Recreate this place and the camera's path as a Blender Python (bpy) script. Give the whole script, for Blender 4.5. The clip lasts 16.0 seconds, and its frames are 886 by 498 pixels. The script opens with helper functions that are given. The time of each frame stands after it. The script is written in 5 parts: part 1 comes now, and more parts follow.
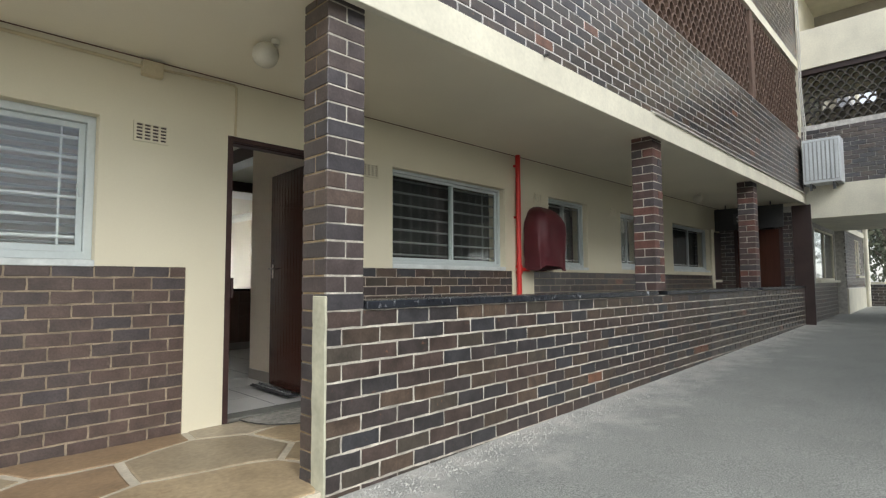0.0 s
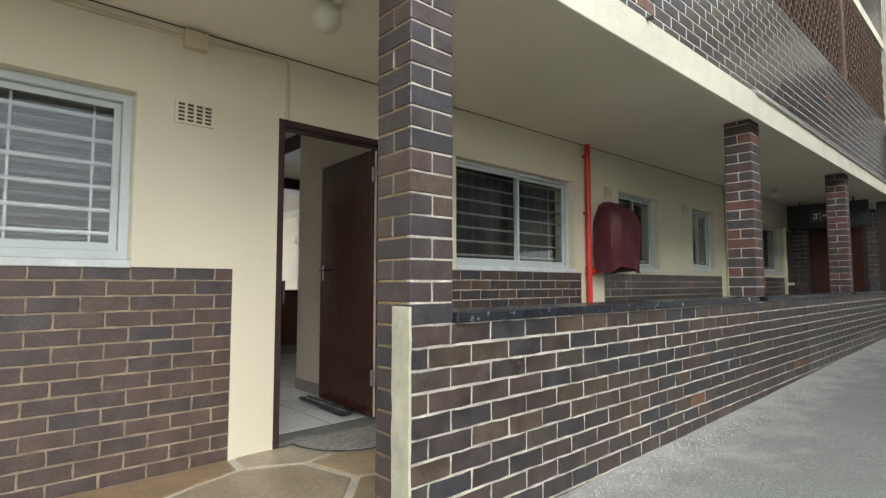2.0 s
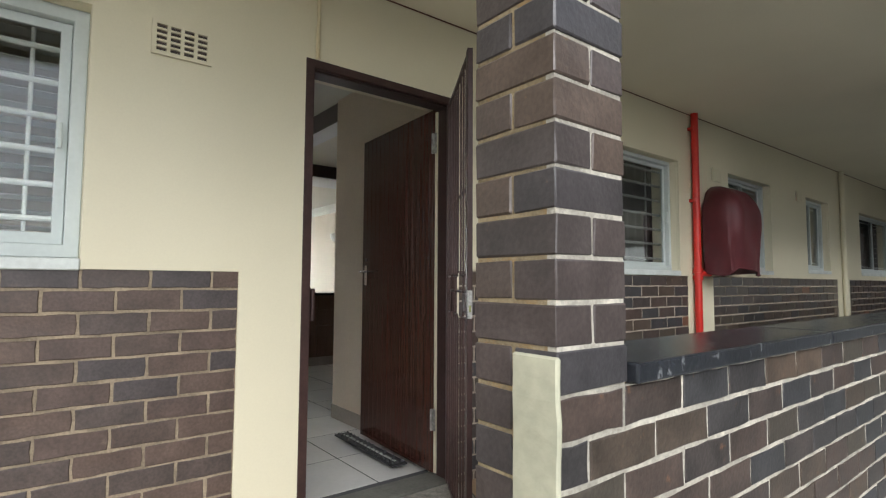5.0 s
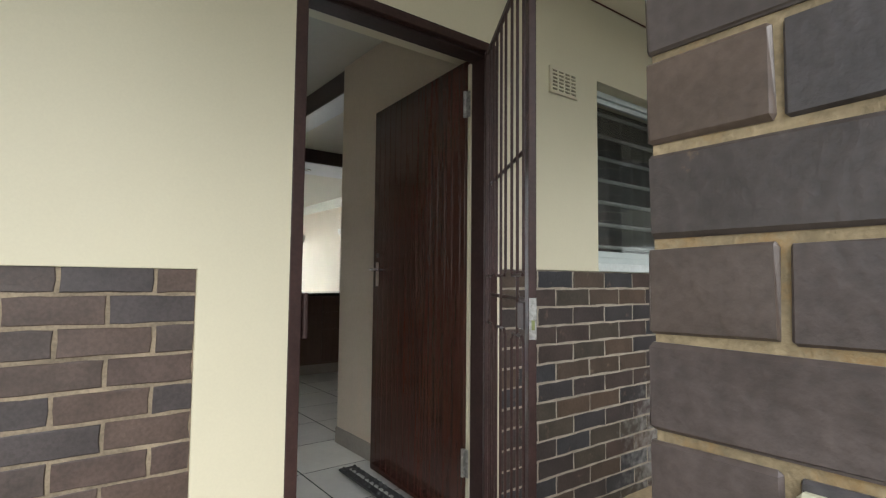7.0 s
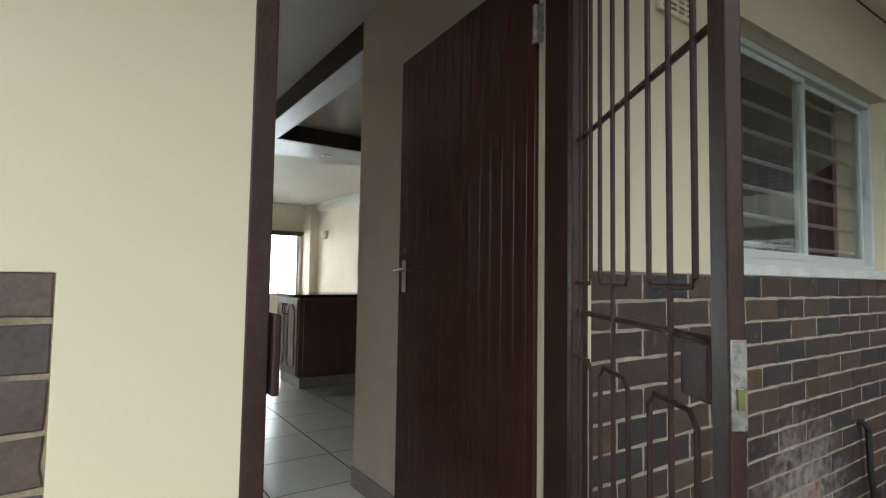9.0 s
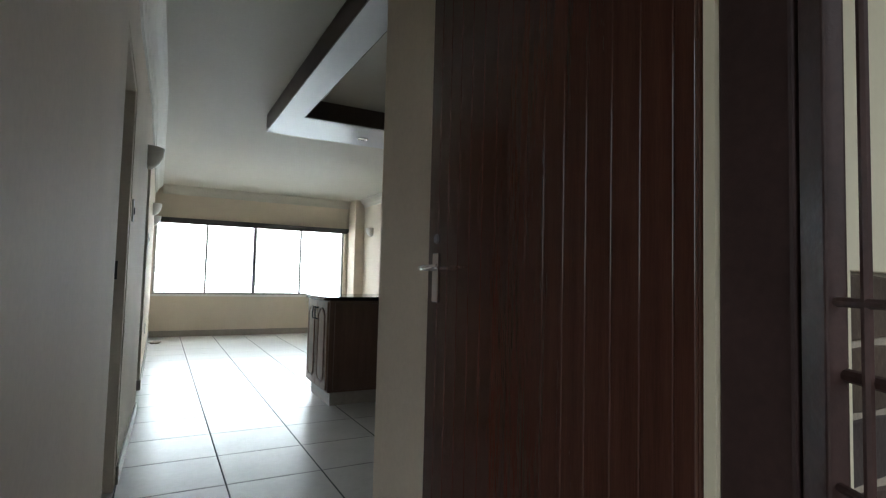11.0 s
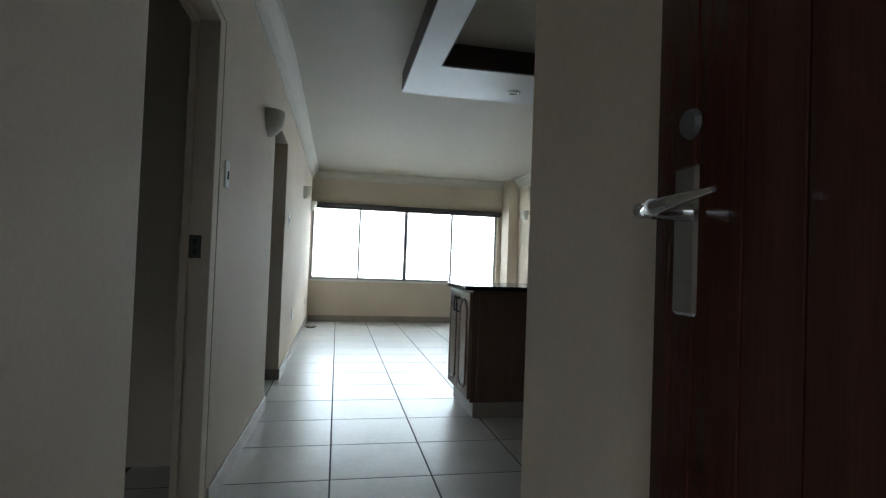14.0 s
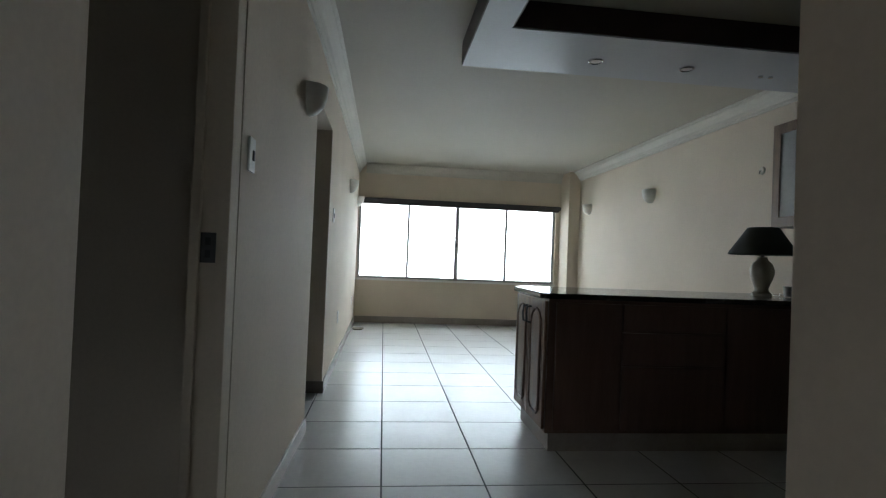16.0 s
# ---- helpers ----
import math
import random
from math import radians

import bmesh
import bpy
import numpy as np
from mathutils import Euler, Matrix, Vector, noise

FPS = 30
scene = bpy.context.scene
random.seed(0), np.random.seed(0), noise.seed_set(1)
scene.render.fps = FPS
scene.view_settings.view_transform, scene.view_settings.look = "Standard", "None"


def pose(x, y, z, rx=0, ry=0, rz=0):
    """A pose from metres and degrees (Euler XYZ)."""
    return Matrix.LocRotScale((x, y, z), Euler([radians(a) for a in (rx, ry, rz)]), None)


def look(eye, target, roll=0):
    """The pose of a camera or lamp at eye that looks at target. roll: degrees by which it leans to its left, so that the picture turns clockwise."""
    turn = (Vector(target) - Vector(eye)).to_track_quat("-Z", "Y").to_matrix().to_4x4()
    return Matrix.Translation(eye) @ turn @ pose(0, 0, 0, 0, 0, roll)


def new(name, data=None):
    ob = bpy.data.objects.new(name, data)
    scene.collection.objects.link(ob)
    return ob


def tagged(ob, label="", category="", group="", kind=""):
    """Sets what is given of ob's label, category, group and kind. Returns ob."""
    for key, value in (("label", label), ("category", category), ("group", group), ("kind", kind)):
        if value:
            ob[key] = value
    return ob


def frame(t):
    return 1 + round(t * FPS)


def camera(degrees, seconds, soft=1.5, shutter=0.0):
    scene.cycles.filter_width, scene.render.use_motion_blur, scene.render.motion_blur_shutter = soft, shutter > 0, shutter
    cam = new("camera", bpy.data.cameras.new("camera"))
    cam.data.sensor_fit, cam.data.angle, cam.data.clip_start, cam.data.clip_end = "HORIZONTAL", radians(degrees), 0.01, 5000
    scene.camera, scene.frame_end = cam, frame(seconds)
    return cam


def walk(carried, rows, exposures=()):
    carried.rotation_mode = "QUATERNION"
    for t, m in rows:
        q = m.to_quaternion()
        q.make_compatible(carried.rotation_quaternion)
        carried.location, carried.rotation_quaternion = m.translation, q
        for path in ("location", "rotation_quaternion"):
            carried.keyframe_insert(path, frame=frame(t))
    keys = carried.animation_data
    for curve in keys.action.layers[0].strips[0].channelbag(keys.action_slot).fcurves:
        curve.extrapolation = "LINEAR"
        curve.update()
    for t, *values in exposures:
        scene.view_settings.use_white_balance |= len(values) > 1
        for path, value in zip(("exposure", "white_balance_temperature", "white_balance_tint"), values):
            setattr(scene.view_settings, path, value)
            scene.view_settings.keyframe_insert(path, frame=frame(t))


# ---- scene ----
PATH = [
    (0, (-1.549, -3.645, 0.951), (-0.123, -2.249, 1.083), -0.3),
    (0.5, (-1.519, -3.49, 0.959), (-0.122, -2.065, 1.091), -0.2),
    (1, (-1.506, -3.333, 0.976), (-0.128, -1.889, 1.108), -0.1),
    (1.5, (-1.471, -3.203, 0.972), (-0.109, -1.744, 1.104), -0.1),
    (2, (-1.394, -3.054, 0.982), (-0.054, -1.576, 1.114), -0.0),
    (2.5, (-1.312, -2.908, 0.981), (0.004, -1.408, 1.113), 0.1),
    (3, (-1.238, -2.743, 0.984), (0.047, -1.216, 1.118), 0.2),
    (3.5, (-1.174, -2.568, 0.996), (0.094, -1.027, 1.123), 0.2),
    (4, (-1.102, -2.427, 0.98), (0.16, -0.881, 1.113), 0.3),
    (4.5, (-0.993, -2.269, 1.005), (0.257, -0.714, 1.135), 0.4),
    (5, (-0.91, -2.133, 1.028), (0.323, -0.563, 1.156), 0.3),
    (7.5, (-0.498, -1.4, 1.045), (0.69, 0.205, 1.163), 0.7),
    (8, (-0.395, -1.234, 1.055), (0.766, 0.39, 1.17), 0.8),
    (8.5, (-0.319, -1.073, 1.067), (0.825, 0.564, 1.18), 0.8),
    (9, (-0.233, -0.933, 1.067), (0.89, 0.719, 1.178), 0.9),
    (9.5, (-0.116, -0.793, 1.076), (0.977, 0.878, 1.187), 1.2),
    (12, (0.321, -0.051, 1.066), (1.094, 1.791, 1.164), 1.2),
    (12.5, (0.371, 0.05, 1.058), (1.029, 1.937, 1.15), 1.2),
    (13, (0.45, 0.216, 1.05), (1.013, 2.133, 1.14), 1.7),
    (13.5, (0.494, 0.364, 1.052), (0.968, 2.306, 1.118), 1.9),
    (14, (0.537, 0.51, 1.047), (0.931, 2.471, 1.095), 2.1),
    (14.5, (0.562, 0.684, 1.057), (0.884, 2.658, 1.087), 2.2),
    (15, (0.554, 0.808, 1.06), (0.81, 2.791, 1.088), 2.3),
    (15.5, (0.536, 0.969, 1.07), (0.763, 2.956, 1.096), 2.4),
    (16, (0.511, 1.075, 1.072), (0.735, 3.062, 1.1), 2.3),
]
EXPOSURES = [(0.0, 0.76, 6320, 9), (1.5, 0.81, 6320, 9), (3.5, 0.92, 6320, 9), (5.0, 0.94, 6280, 9), (7.5, 0.95, 6250, 7), (9.5, 0.68, 6150, 6), (12.0, 0.45, 5800, 7),
             (14.0, 0.15, 5720, 5), (16.0, -0.08, 5750, 6)]
cam = camera(80.5, 16.0, 1.25)
walk(cam, [(t, look(eye, target, roll)) for t, eye, target, roll in PATH], EXPOSURES)

# ---- world, sun, exposure ----
world = bpy.data.worlds.new("overcast_sky")
scene.world = world
world.use_nodes = True
wn = world.node_tree
wn.nodes.clear()
sky = wn.nodes.new("ShaderNodeTexSky")
sky.sky_type = "NISHITA"
sky.sun_disc = False
sky.sun_elevation = radians(35)
sky.sun_rotation = radians(207)
pale = wn.nodes.new("ShaderNodeHueSaturation")
pale.inputs["Saturation"].default_value = 0.3
wbg = wn.nodes.new("ShaderNodeBackground")
wbg.inputs["Strength"].default_value = 0.15
wout = wn.nodes.new("ShaderNodeOutputWorld")
wn.links.new(sky.outputs["Color"], pale.inputs["Color"])
wn.links.new(pale.outputs["Color"], wbg.inputs["Color"])
wn.links.new(wbg.outputs["Background"], wout.inputs["Surface"])

sun_data = bpy.data.lights.new("sun", "SUN")
sun_data.energy = 1.2
sun_data.angle = radians(40)
sun_data.color = (1.0, 0.985, 0.96)
sun_ob = new("sun", sun_data)
sun_ob.matrix_world = look((-5, -10, 7.8), (0, 0, 0))

WINDOW_GLOW = 9.5


# ---- materials ----
def ramp(nt, stops, constant=False):
    r = nt.nodes.new("ShaderNodeValToRGB")
    el = r.color_ramp.elements
    while len(el) < len(stops):
        el.new(0.5)
    for e, (p, c) in zip(el, stops):
        e.position = p
        e.color = (*c, 1)
    if constant:
        r.color_ramp.interpolation = "CONSTANT"
    return r


def mat(name, color, rough=0.6, var=0.25, scale=3.0, fine=60.0, bump=0.15, metal=0.0, stain=None, stain_at=0.62, spec=0.5,
        pieces="", stops=None, stretch=(1, 1, 1), depth=0.004, grain=0.0, patch=None, rvar=0.06, band=None):
    """A surface with broad and fine variation, fine relief, and stains if wanted. pieces: 'object' or 'island' varies the tone piece by piece."""
    m = bpy.data.materials.new(name)
    m.use_nodes = True
    nt = m.node_tree
    b = nt.nodes["Principled BSDF"]
    geo = nt.nodes.new("ShaderNodeNewGeometry")
    mp = nt.nodes.new("ShaderNodeMapping")
    mp.inputs["Scale"].default_value = stretch
    nt.links.new(geo.outputs["Position"], mp.inputs["Vector"])
    n1 = nt.nodes.new("ShaderNodeTexNoise")
    n1.inputs["Scale"].default_value = scale
    n1.inputs["Detail"].default_value = 5
    n2 = nt.nodes.new("ShaderNodeTexNoise")
    n2.inputs["Scale"].default_value = fine
    n2.inputs["Detail"].default_value = 4
    for n in (n1, n2):
        nt.links.new(mp.outputs["Vector"], n.inputs["Vector"])
    dark = tuple(c * (1 - var) for c in color)
    light = tuple(min(1, c * (1 + var * 0.8)) for c in color)
    if pieces:
        src = nt.nodes.new("ShaderNodeObjectInfo") if pieces == "object" else geo
        r = ramp(nt, stops, True)
        nt.links.new(src.outputs["Random" if pieces == "object" else "Random Per Island"], r.inputs["Fac"])
        base = r.outputs["Color"]
        shade = ramp(nt, [(0.3, (1 - var,) * 3), (0.72, (1 + var * 0.8,) * 3)])
        nt.links.new(n1.outputs["Fac"], shade.inputs["Fac"])
        mul = nt.nodes.new("ShaderNodeMix")
        mul.data_type, mul.blend_type = "RGBA", "MULTIPLY"
        mul.inputs[0].default_value = 1
        nt.links.new(base, mul.inputs[6])
        nt.links.new(shade.outputs["Color"], mul.inputs[7])
        col = mul.outputs[2]
    else:
        r = ramp(nt, [(0.3, dark), (0.72, light)])
        nt.links.new(n1.outputs["Fac"], r.inputs["Fac"])
        col = r.outputs["Color"]
    gr = grain or var * 0.5
    speck = ramp(nt, [(0.32, (1 - gr,) * 3), (0.68, (1 + gr * 0.8,) * 3)])
    nt.links.new(n2.outputs["Fac"], speck.inputs["Fac"])
    gm = nt.nodes.new("ShaderNodeMix")
    gm.data_type, gm.blend_type = "RGBA", "MULTIPLY"
    gm.inputs[0].default_value = 1
    nt.links.new(col, gm.inputs[6])
    nt.links.new(speck.outputs["Color"], gm.inputs[7])
    col = gm.outputs[2]
    if stain:
        n3 = nt.nodes.new("ShaderNodeTexNoise")
        n3.inputs["Scale"].default_value = scale * 1.7
        n3.inputs["Detail"].default_value = 8
        n3.inputs["Roughness"].default_value = 0.65
        nt.links.new(mp.outputs["Vector"], n3.inputs["Vector"])
        sr = ramp(nt, [(stain_at, (0, 0, 0)), (min(1, stain_at + 0.1), (0.8, 0.8, 0.8))])
        nt.links.new(n3.outputs["Fac"], sr.inputs["Fac"])
        sm = nt.nodes.new("ShaderNodeMix")
        sm.data_type = "RGBA"
        nt.links.new(sr.outputs["Color"], sm.inputs[0])
        nt.links.new(col, sm.inputs[6])
        sm.inputs[7].default_value = (*stain, 1)
        col = sm.outputs[2]
    if patch:
        centre, radius, tone = patch
        far = nt.nodes.new("ShaderNodeVectorMath")
        far.operation = "DISTANCE"
        far.inputs[1].default_value = centre
        nt.links.new(geo.outputs["Position"], far.inputs[0])
        fade = nt.nodes.new("ShaderNodeMapRange")
        fade.inputs["From Min"].default_value = radius
        fade.inputs["From Max"].default_value = radius * 0.2
        nt.links.new(far.outputs["Value"], fade.inputs["Value"])
        salt = nt.nodes.new("ShaderNodeTexNoise")
        salt.inputs["Scale"].default_value = 26
        salt.inputs["Detail"].default_value = 8
        nt.links.new(geo.outputs["Position"], salt.inputs["Vector"])
        both = nt.nodes.new("ShaderNodeMath")
        both.operation = "MULTIPLY"
        nt.links.new(fade.outputs["Result"], both.inputs[0])
        nt.links.new(salt.outputs["Fac"], both.inputs[1])
        cut = ramp(nt, [(0.30, (0, 0, 0)), (0.62, (0.6, 0.6, 0.6))])
        nt.links.new(both.outputs["Value"], cut.inputs["Fac"])
        pm = nt.nodes.new("ShaderNodeMix")
        pm.data_type = "RGBA"
        nt.links.new(cut.outputs["Color"], pm.inputs[0])
        nt.links.new(col, pm.inputs[6])
        pm.inputs[7].default_value = (*tone, 1)
        col = pm.outputs[2]
    if band:
        y0, y1, tone = band
        sep = nt.nodes.new("ShaderNodeSeparateXYZ")
        nt.links.new(geo.outputs["Position"], sep.inputs[0])
        strip = nt.nodes.new("ShaderNodeMapRange")
        strip.inputs["From Min"].default_value = y0
        strip.inputs["From Max"].default_value = y1
        strip.inputs["To Max"].default_value = 0.34
        nt.links.new(sep.outputs["Y"], strip.inputs["Value"])
        spill = nt.nodes.new("ShaderNodeTexNoise")
        spill.inputs["Scale"].default_value = 3.2
        spill.inputs["Detail"].default_value = 10
        spill.inputs["Roughness"].default_value = 0.68
        nt.links.new(geo.outputs["Position"], spill.inputs["Vector"])
        total = nt.nodes.new("ShaderNodeMath")
        total.operation = "ADD"
        nt.links.new(strip.outputs["Result"], total.inputs[0])
        nt.links.new(spill.outputs["Fac"], total.inputs[1])
        edge = ramp(nt, [(0.60, (0, 0, 0)), (0.86, (0.8, 0.8, 0.8))])
        nt.links.new(total.outputs["Value"], edge.inputs["Fac"])
        bmx = nt.nodes.new("ShaderNodeMix")
        bmx.data_type = "RGBA"
        nt.links.new(edge.outputs["Color"], bmx.inputs[0])
        nt.links.new(col, bmx.inputs[6])
        bmx.inputs[7].default_value = (*tone, 1)
        col = bmx.outputs[2]
    nt.links.new(col, b.inputs["Base Color"])
    b.inputs["Metallic"].default_value = metal
    b.inputs["Specular IOR Level"].default_value = spec
    rr = nt.nodes.new("ShaderNodeMapRange")
    rr.inputs["To Min"].default_value = max(0.02, rough - rvar)
    rr.inputs["To Max"].default_value = min(1, rough + rvar)
    nt.links.new(n1.outputs["Fac"], rr.inputs["Value"])
    nt.links.new(rr.outputs["Result"], b.inputs["Roughness"])
    if bump:
        bp = nt.nodes.new("ShaderNodeBump")
        bp.inputs["Strength"].default_value = bump
        bp.inputs["Distance"].default_value = depth
        nt.links.new(n2.outputs["Fac"], bp.inputs["Height"])
        nt.links.new(bp.outputs["Normal"], b.inputs["Normal"])
    return m


def glass_mat(name, tint=(0.9, 0.93, 0.92)):
    m = bpy.data.materials.new(name)
    m.use_nodes = True
    b = m.node_tree.nodes["Principled BSDF"]
    b.inputs["Base Color"].default_value = (*tint, 1)
    b.inputs["Roughness"].default_value = 0.03
    b.inputs["IOR"].default_value = 1.45
    b.inputs["Transmission Weight"].default_value = 1.0
    return m


def glow_mat(name, color, strength):
    m = bpy.data.materials.new(name)
    m.use_nodes = True
    nt = m.node_tree
    nt.nodes.clear()
    e = nt.nodes.new("ShaderNodeEmission")
    e.inputs["Color"].default_value = (*color, 1)
    e.inputs["Strength"].default_value = strength
    o = nt.nodes.new("ShaderNodeOutputMaterial")
    nt.links.new(e.outputs["Emission"], o.inputs["Surface"])
    return m


BRICK_STOPS = [(0.0, (0.058, 0.042, 0.036)), (0.14, (0.041, 0.039, 0.041)), (0.24, (0.074, 0.053, 0.039)), (0.38, (0.050, 0.039, 0.036)), (0.52, (0.066, 0.045, 0.037)),
               (0.64, (0.043, 0.038, 0.038)), (0.74, (0.062, 0.050, 0.038)), (0.88, (0.088, 0.060, 0.042)), (0.94, (0.040, 0.039, 0.042)), (0.984, (0.17, 0.075, 0.042))]
DADO_STOPS = [(0.0, (0.084, 0.056, 0.046)), (0.25, (0.072, 0.053, 0.046)), (0.5, (0.093, 0.062, 0.049)), (0.75, (0.077, 0.053, 0.043)), (0.93, (0.062, 0.050, 0.049))]
M_BRICK_D = mat("brown_facing_brick", (0.1, 0.07, 0.06), 0.5, 0.28, 9, 110, 0.3, grain=0.2, pieces="object", stops=DADO_STOPS, stain=(0.15, 0.11, 0.08), stain_at=0.66)
M_BRICK = mat("glazed_clinker_brick", (0.1, 0.07, 0.06), 0.40, 0.42, 12, 90, 0.3, grain=0.22, pieces="object", stops=BRICK_STOPS, stain=(0.27, 0.13, 0.065), stain_at=0.635, rvar=0.09, spec=0.65)
PIER_STOPS = [(0.0, (0.074, 0.057, 0.053)), (0.2, (0.060, 0.052, 0.053)), (0.42, (0.082, 0.061, 0.052)), (0.62, (0.066, 0.053, 0.050)), (0.82, (0.055, 0.050, 0.053)), (0.93, (0.095, 0.068, 0.054))]
M_BRICK_P = mat("smooth_purple_brick", (0.1, 0.07, 0.06), 0.40, 0.3, 10, 90, 0.3, grain=0.2, pieces="object", stops=PIER_STOPS, stain=(0.25, 0.16, 0.08), stain_at=0.66, rvar=0.08, spec=0.65)
M_BRICK_S = mat("salted_clinker_brick", (0.1, 0.07, 0.06), 0.6, 0.3, 9, 90, 0.35, pieces="object", stops=BRICK_STOPS, stain=(0.17, 0.12, 0.085), stain_at=0.62,
                patch=((2.1, 0.0, 0.16), 0.8, (0.40, 0.39, 0.37)))
M_BRICKS = mat("clinker_brick_mass", (0.1, 0.07, 0.06), 0.31, 0.38, 11, 70, 0.3, rvar=0.05, spec=1.0, pieces="island", stops=BRICK_STOPS, stain=(0.19, 0.11, 0.065), stain_at=0.63)
RED_STOPS = [(0.0, (0.082, 0.052, 0.046)), (0.34, (0.135, 0.062, 0.048)), (0.5, (0.065, 0.055, 0.056)), (0.82, (0.17, 0.072, 0.05)), (0.9, (0.075, 0.05, 0.045))]
M_REDBRICK = mat("mixed_red_brick", (0.15, 0.07, 0.05), 0.6, 0.3, 9, 90, 0.35, pieces="object", stops=RED_STOPS)
M_MORTAR_W = mat("pale_mortar", (0.47, 0.435, 0.365), 0.9, 0.4, 9, 120, 0.6, stain=(0.36, 0.31, 0.24), stain_at=0.64)
M_MORTAR_T = mat("tan_mortar", (0.27, 0.215, 0.15), 0.9, 0.4, 10, 120, 0.6, stain=(0.40, 0.36, 0.28), stain_at=0.66)
M_MORTAR_P = mat("ochre_cream_mortar", (0.27, 0.21, 0.125), 0.9, 0.4, 9, 120, 0.6, stain=(0.30, 0.19, 0.08), stain_at=0.54)
M_MORTAR_E = mat("sandy_mortar", (0.34, 0.295, 0.235), 0.9, 0.25, 14, 120, 0.6)
M_MORTAR_G = mat("grey_mortar", (0.55, 0.53, 0.49), 0.9, 0.25, 14, 120, 0.6)
M_CREAM = mat("cream_wall_paint", (0.655, 0.605, 0.45), 0.55, 0.045, 0.9, 150, 0.05, grain=0.015, stain=(0.52, 0.44, 0.29), stain_at=0.70)
M_CREAM2 = mat("weathered_cream_paint", (0.74, 0.70, 0.56), 0.6, 0.1, 3, 40, 0.3, stain=(0.42, 0.38, 0.3), stain_at=0.68)
M_SOFFIT = mat("soffit_paint", (0.76, 0.71, 0.57), 0.7, 0.06, 0.8, 120, 0.05, grain=0.015)
M_PATCH = mat("painted_cement_patch", (0.47, 0.455, 0.335), 0.7, 0.16, 7, 30, 0.35, depth=0.006)
M_ROOM = mat("room_wall_paint", (0.66, 0.58, 0.475), 0.8, 0.06, 1.5, 60, 0.05, spec=0.25)
# Ceiling and bulkhead whites, lowered in base colour to carry their dimness.
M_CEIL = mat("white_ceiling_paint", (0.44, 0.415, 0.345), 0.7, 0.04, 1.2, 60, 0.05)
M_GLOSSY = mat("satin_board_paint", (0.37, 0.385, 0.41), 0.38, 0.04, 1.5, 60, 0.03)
M_CORNICE = mat("matt_cornice_paint", (0.56, 0.54, 0.48), 0.6, 0.05, 3, 50, 0.05)
M_WHITE = mat("white_gloss_trim", (0.78, 0.77, 0.74), 0.38, 0.05, 3, 50, 0.05)
M_DARKBROWN = mat("dark_brown_paint", (0.045, 0.026, 0.022), 0.4, 0.2, 5, 60, 0.1)
M_ASPHALT = mat("worn_asphalt", (0.31, 0.315, 0.285), 0.85, 0.09, 1.9, 140, 0.6, stain=(0.35, 0.35, 0.32), stain_at=0.62, depth=0.01, grain=0.5, band=(-2.25, -1.5, (0.50, 0.48, 0.43)))
M_GROUT = mat("paving_mortar", (0.56, 0.50, 0.39), 0.9, 0.2, 6, 60, 0.5)
STONE_STOPS = [(0.0, (0.36, 0.275, 0.165)), (0.3, (0.40, 0.305, 0.185)), (0.55, (0.33, 0.265, 0.175)), (0.75, (0.30, 0.205, 0.12)), (0.9, (0.37, 0.31, 0.22))]
M_STONE = mat("sandstone_slab", (0.3, 0.22, 0.14), 0.5, 0.22, 4, 35, 0.45, pieces="object", stops=STONE_STOPS, stain=(0.22, 0.15, 0.085), stain_at=0.62, grain=0.14, depth=0.005)
M_COPE = mat("black_painted_coping", (0.024, 0.026, 0.031), 0.22, 0.3, 12, 60, 0.3, stain=(0.36, 0.37, 0.37), stain_at=0.60, rvar=0.05)
M_ALU = mat("white_aluminium_frame", (0.50, 0.545, 0.53), 0.38, 0.06, 4, 60, 0.05)
M_SILL = mat("flaking_white_sill", (0.58, 0.61, 0.59), 0.6, 0.12, 8, 60, 0.4, stain=(0.16, 0.15, 0.14), stain_at=0.64)
M_BAR = mat("white_burglar_bar", (0.72, 0.73, 0.70), 0.45, 0.1, 6, 60, 0.1)
# White of bars and ledges darkened in colour, for the shade behind glass.
M_WHITE_DIMMED = mat("dull_burglar_bar", (0.24, 0.25, 0.235), 0.5, 0.15, 6, 60, 0.1)
M_BLIND = mat("grey_blind_slat", (0.36, 0.37, 0.35), 0.5, 0.1, 4, 60, 0.05)
M_GLASS = glass_mat("window_glass")
M_RED = mat("red_pipe_paint", (0.55, 0.022, 0.014), 0.38, 0.12, 6, 60, 0.1)
M_MAROON = mat("maroon_vinyl", (0.085, 0.014, 0.018), 0.6, 0.25, 6, 120, 0.2)
M_DOOR = mat("varnished_mahogany", (0.052, 0.018, 0.012), 0.15, 0.25, 3, 30, 0.03, stretch=(14, 14, 0.7), rvar=0.04, grain=0.16, spec=0.4)
M_KITCHEN = mat("dark_stained_oak", (0.125, 0.072, 0.052), 0.4, 0.18, 3, 30, 0.12, stretch=(9, 9, 0.8))
M_KEDGE = mat("oiled_oak_door", (0.20, 0.125, 0.083), 0.4, 0.3, 3, 30, 0.12, stretch=(9, 9, 0.8))
M_FRAME = mat("brown_metal_frame", (0.042, 0.023, 0.021), 0.55, 0.25, 7, 70, 0.2, spec=0.3)
M_GATE = mat("brown_gate_paint", (0.045, 0.023, 0.020), 0.52, 0.3, 8, 80, 0.25, spec=0.35, stain=(0.14, 0.08, 0.06), stain_at=0.7)
M_CHROME = mat("satin_chrome", (0.62, 0.62, 0.62), 0.18, 0.06, 6, 60, 0.03, metal=1.0)
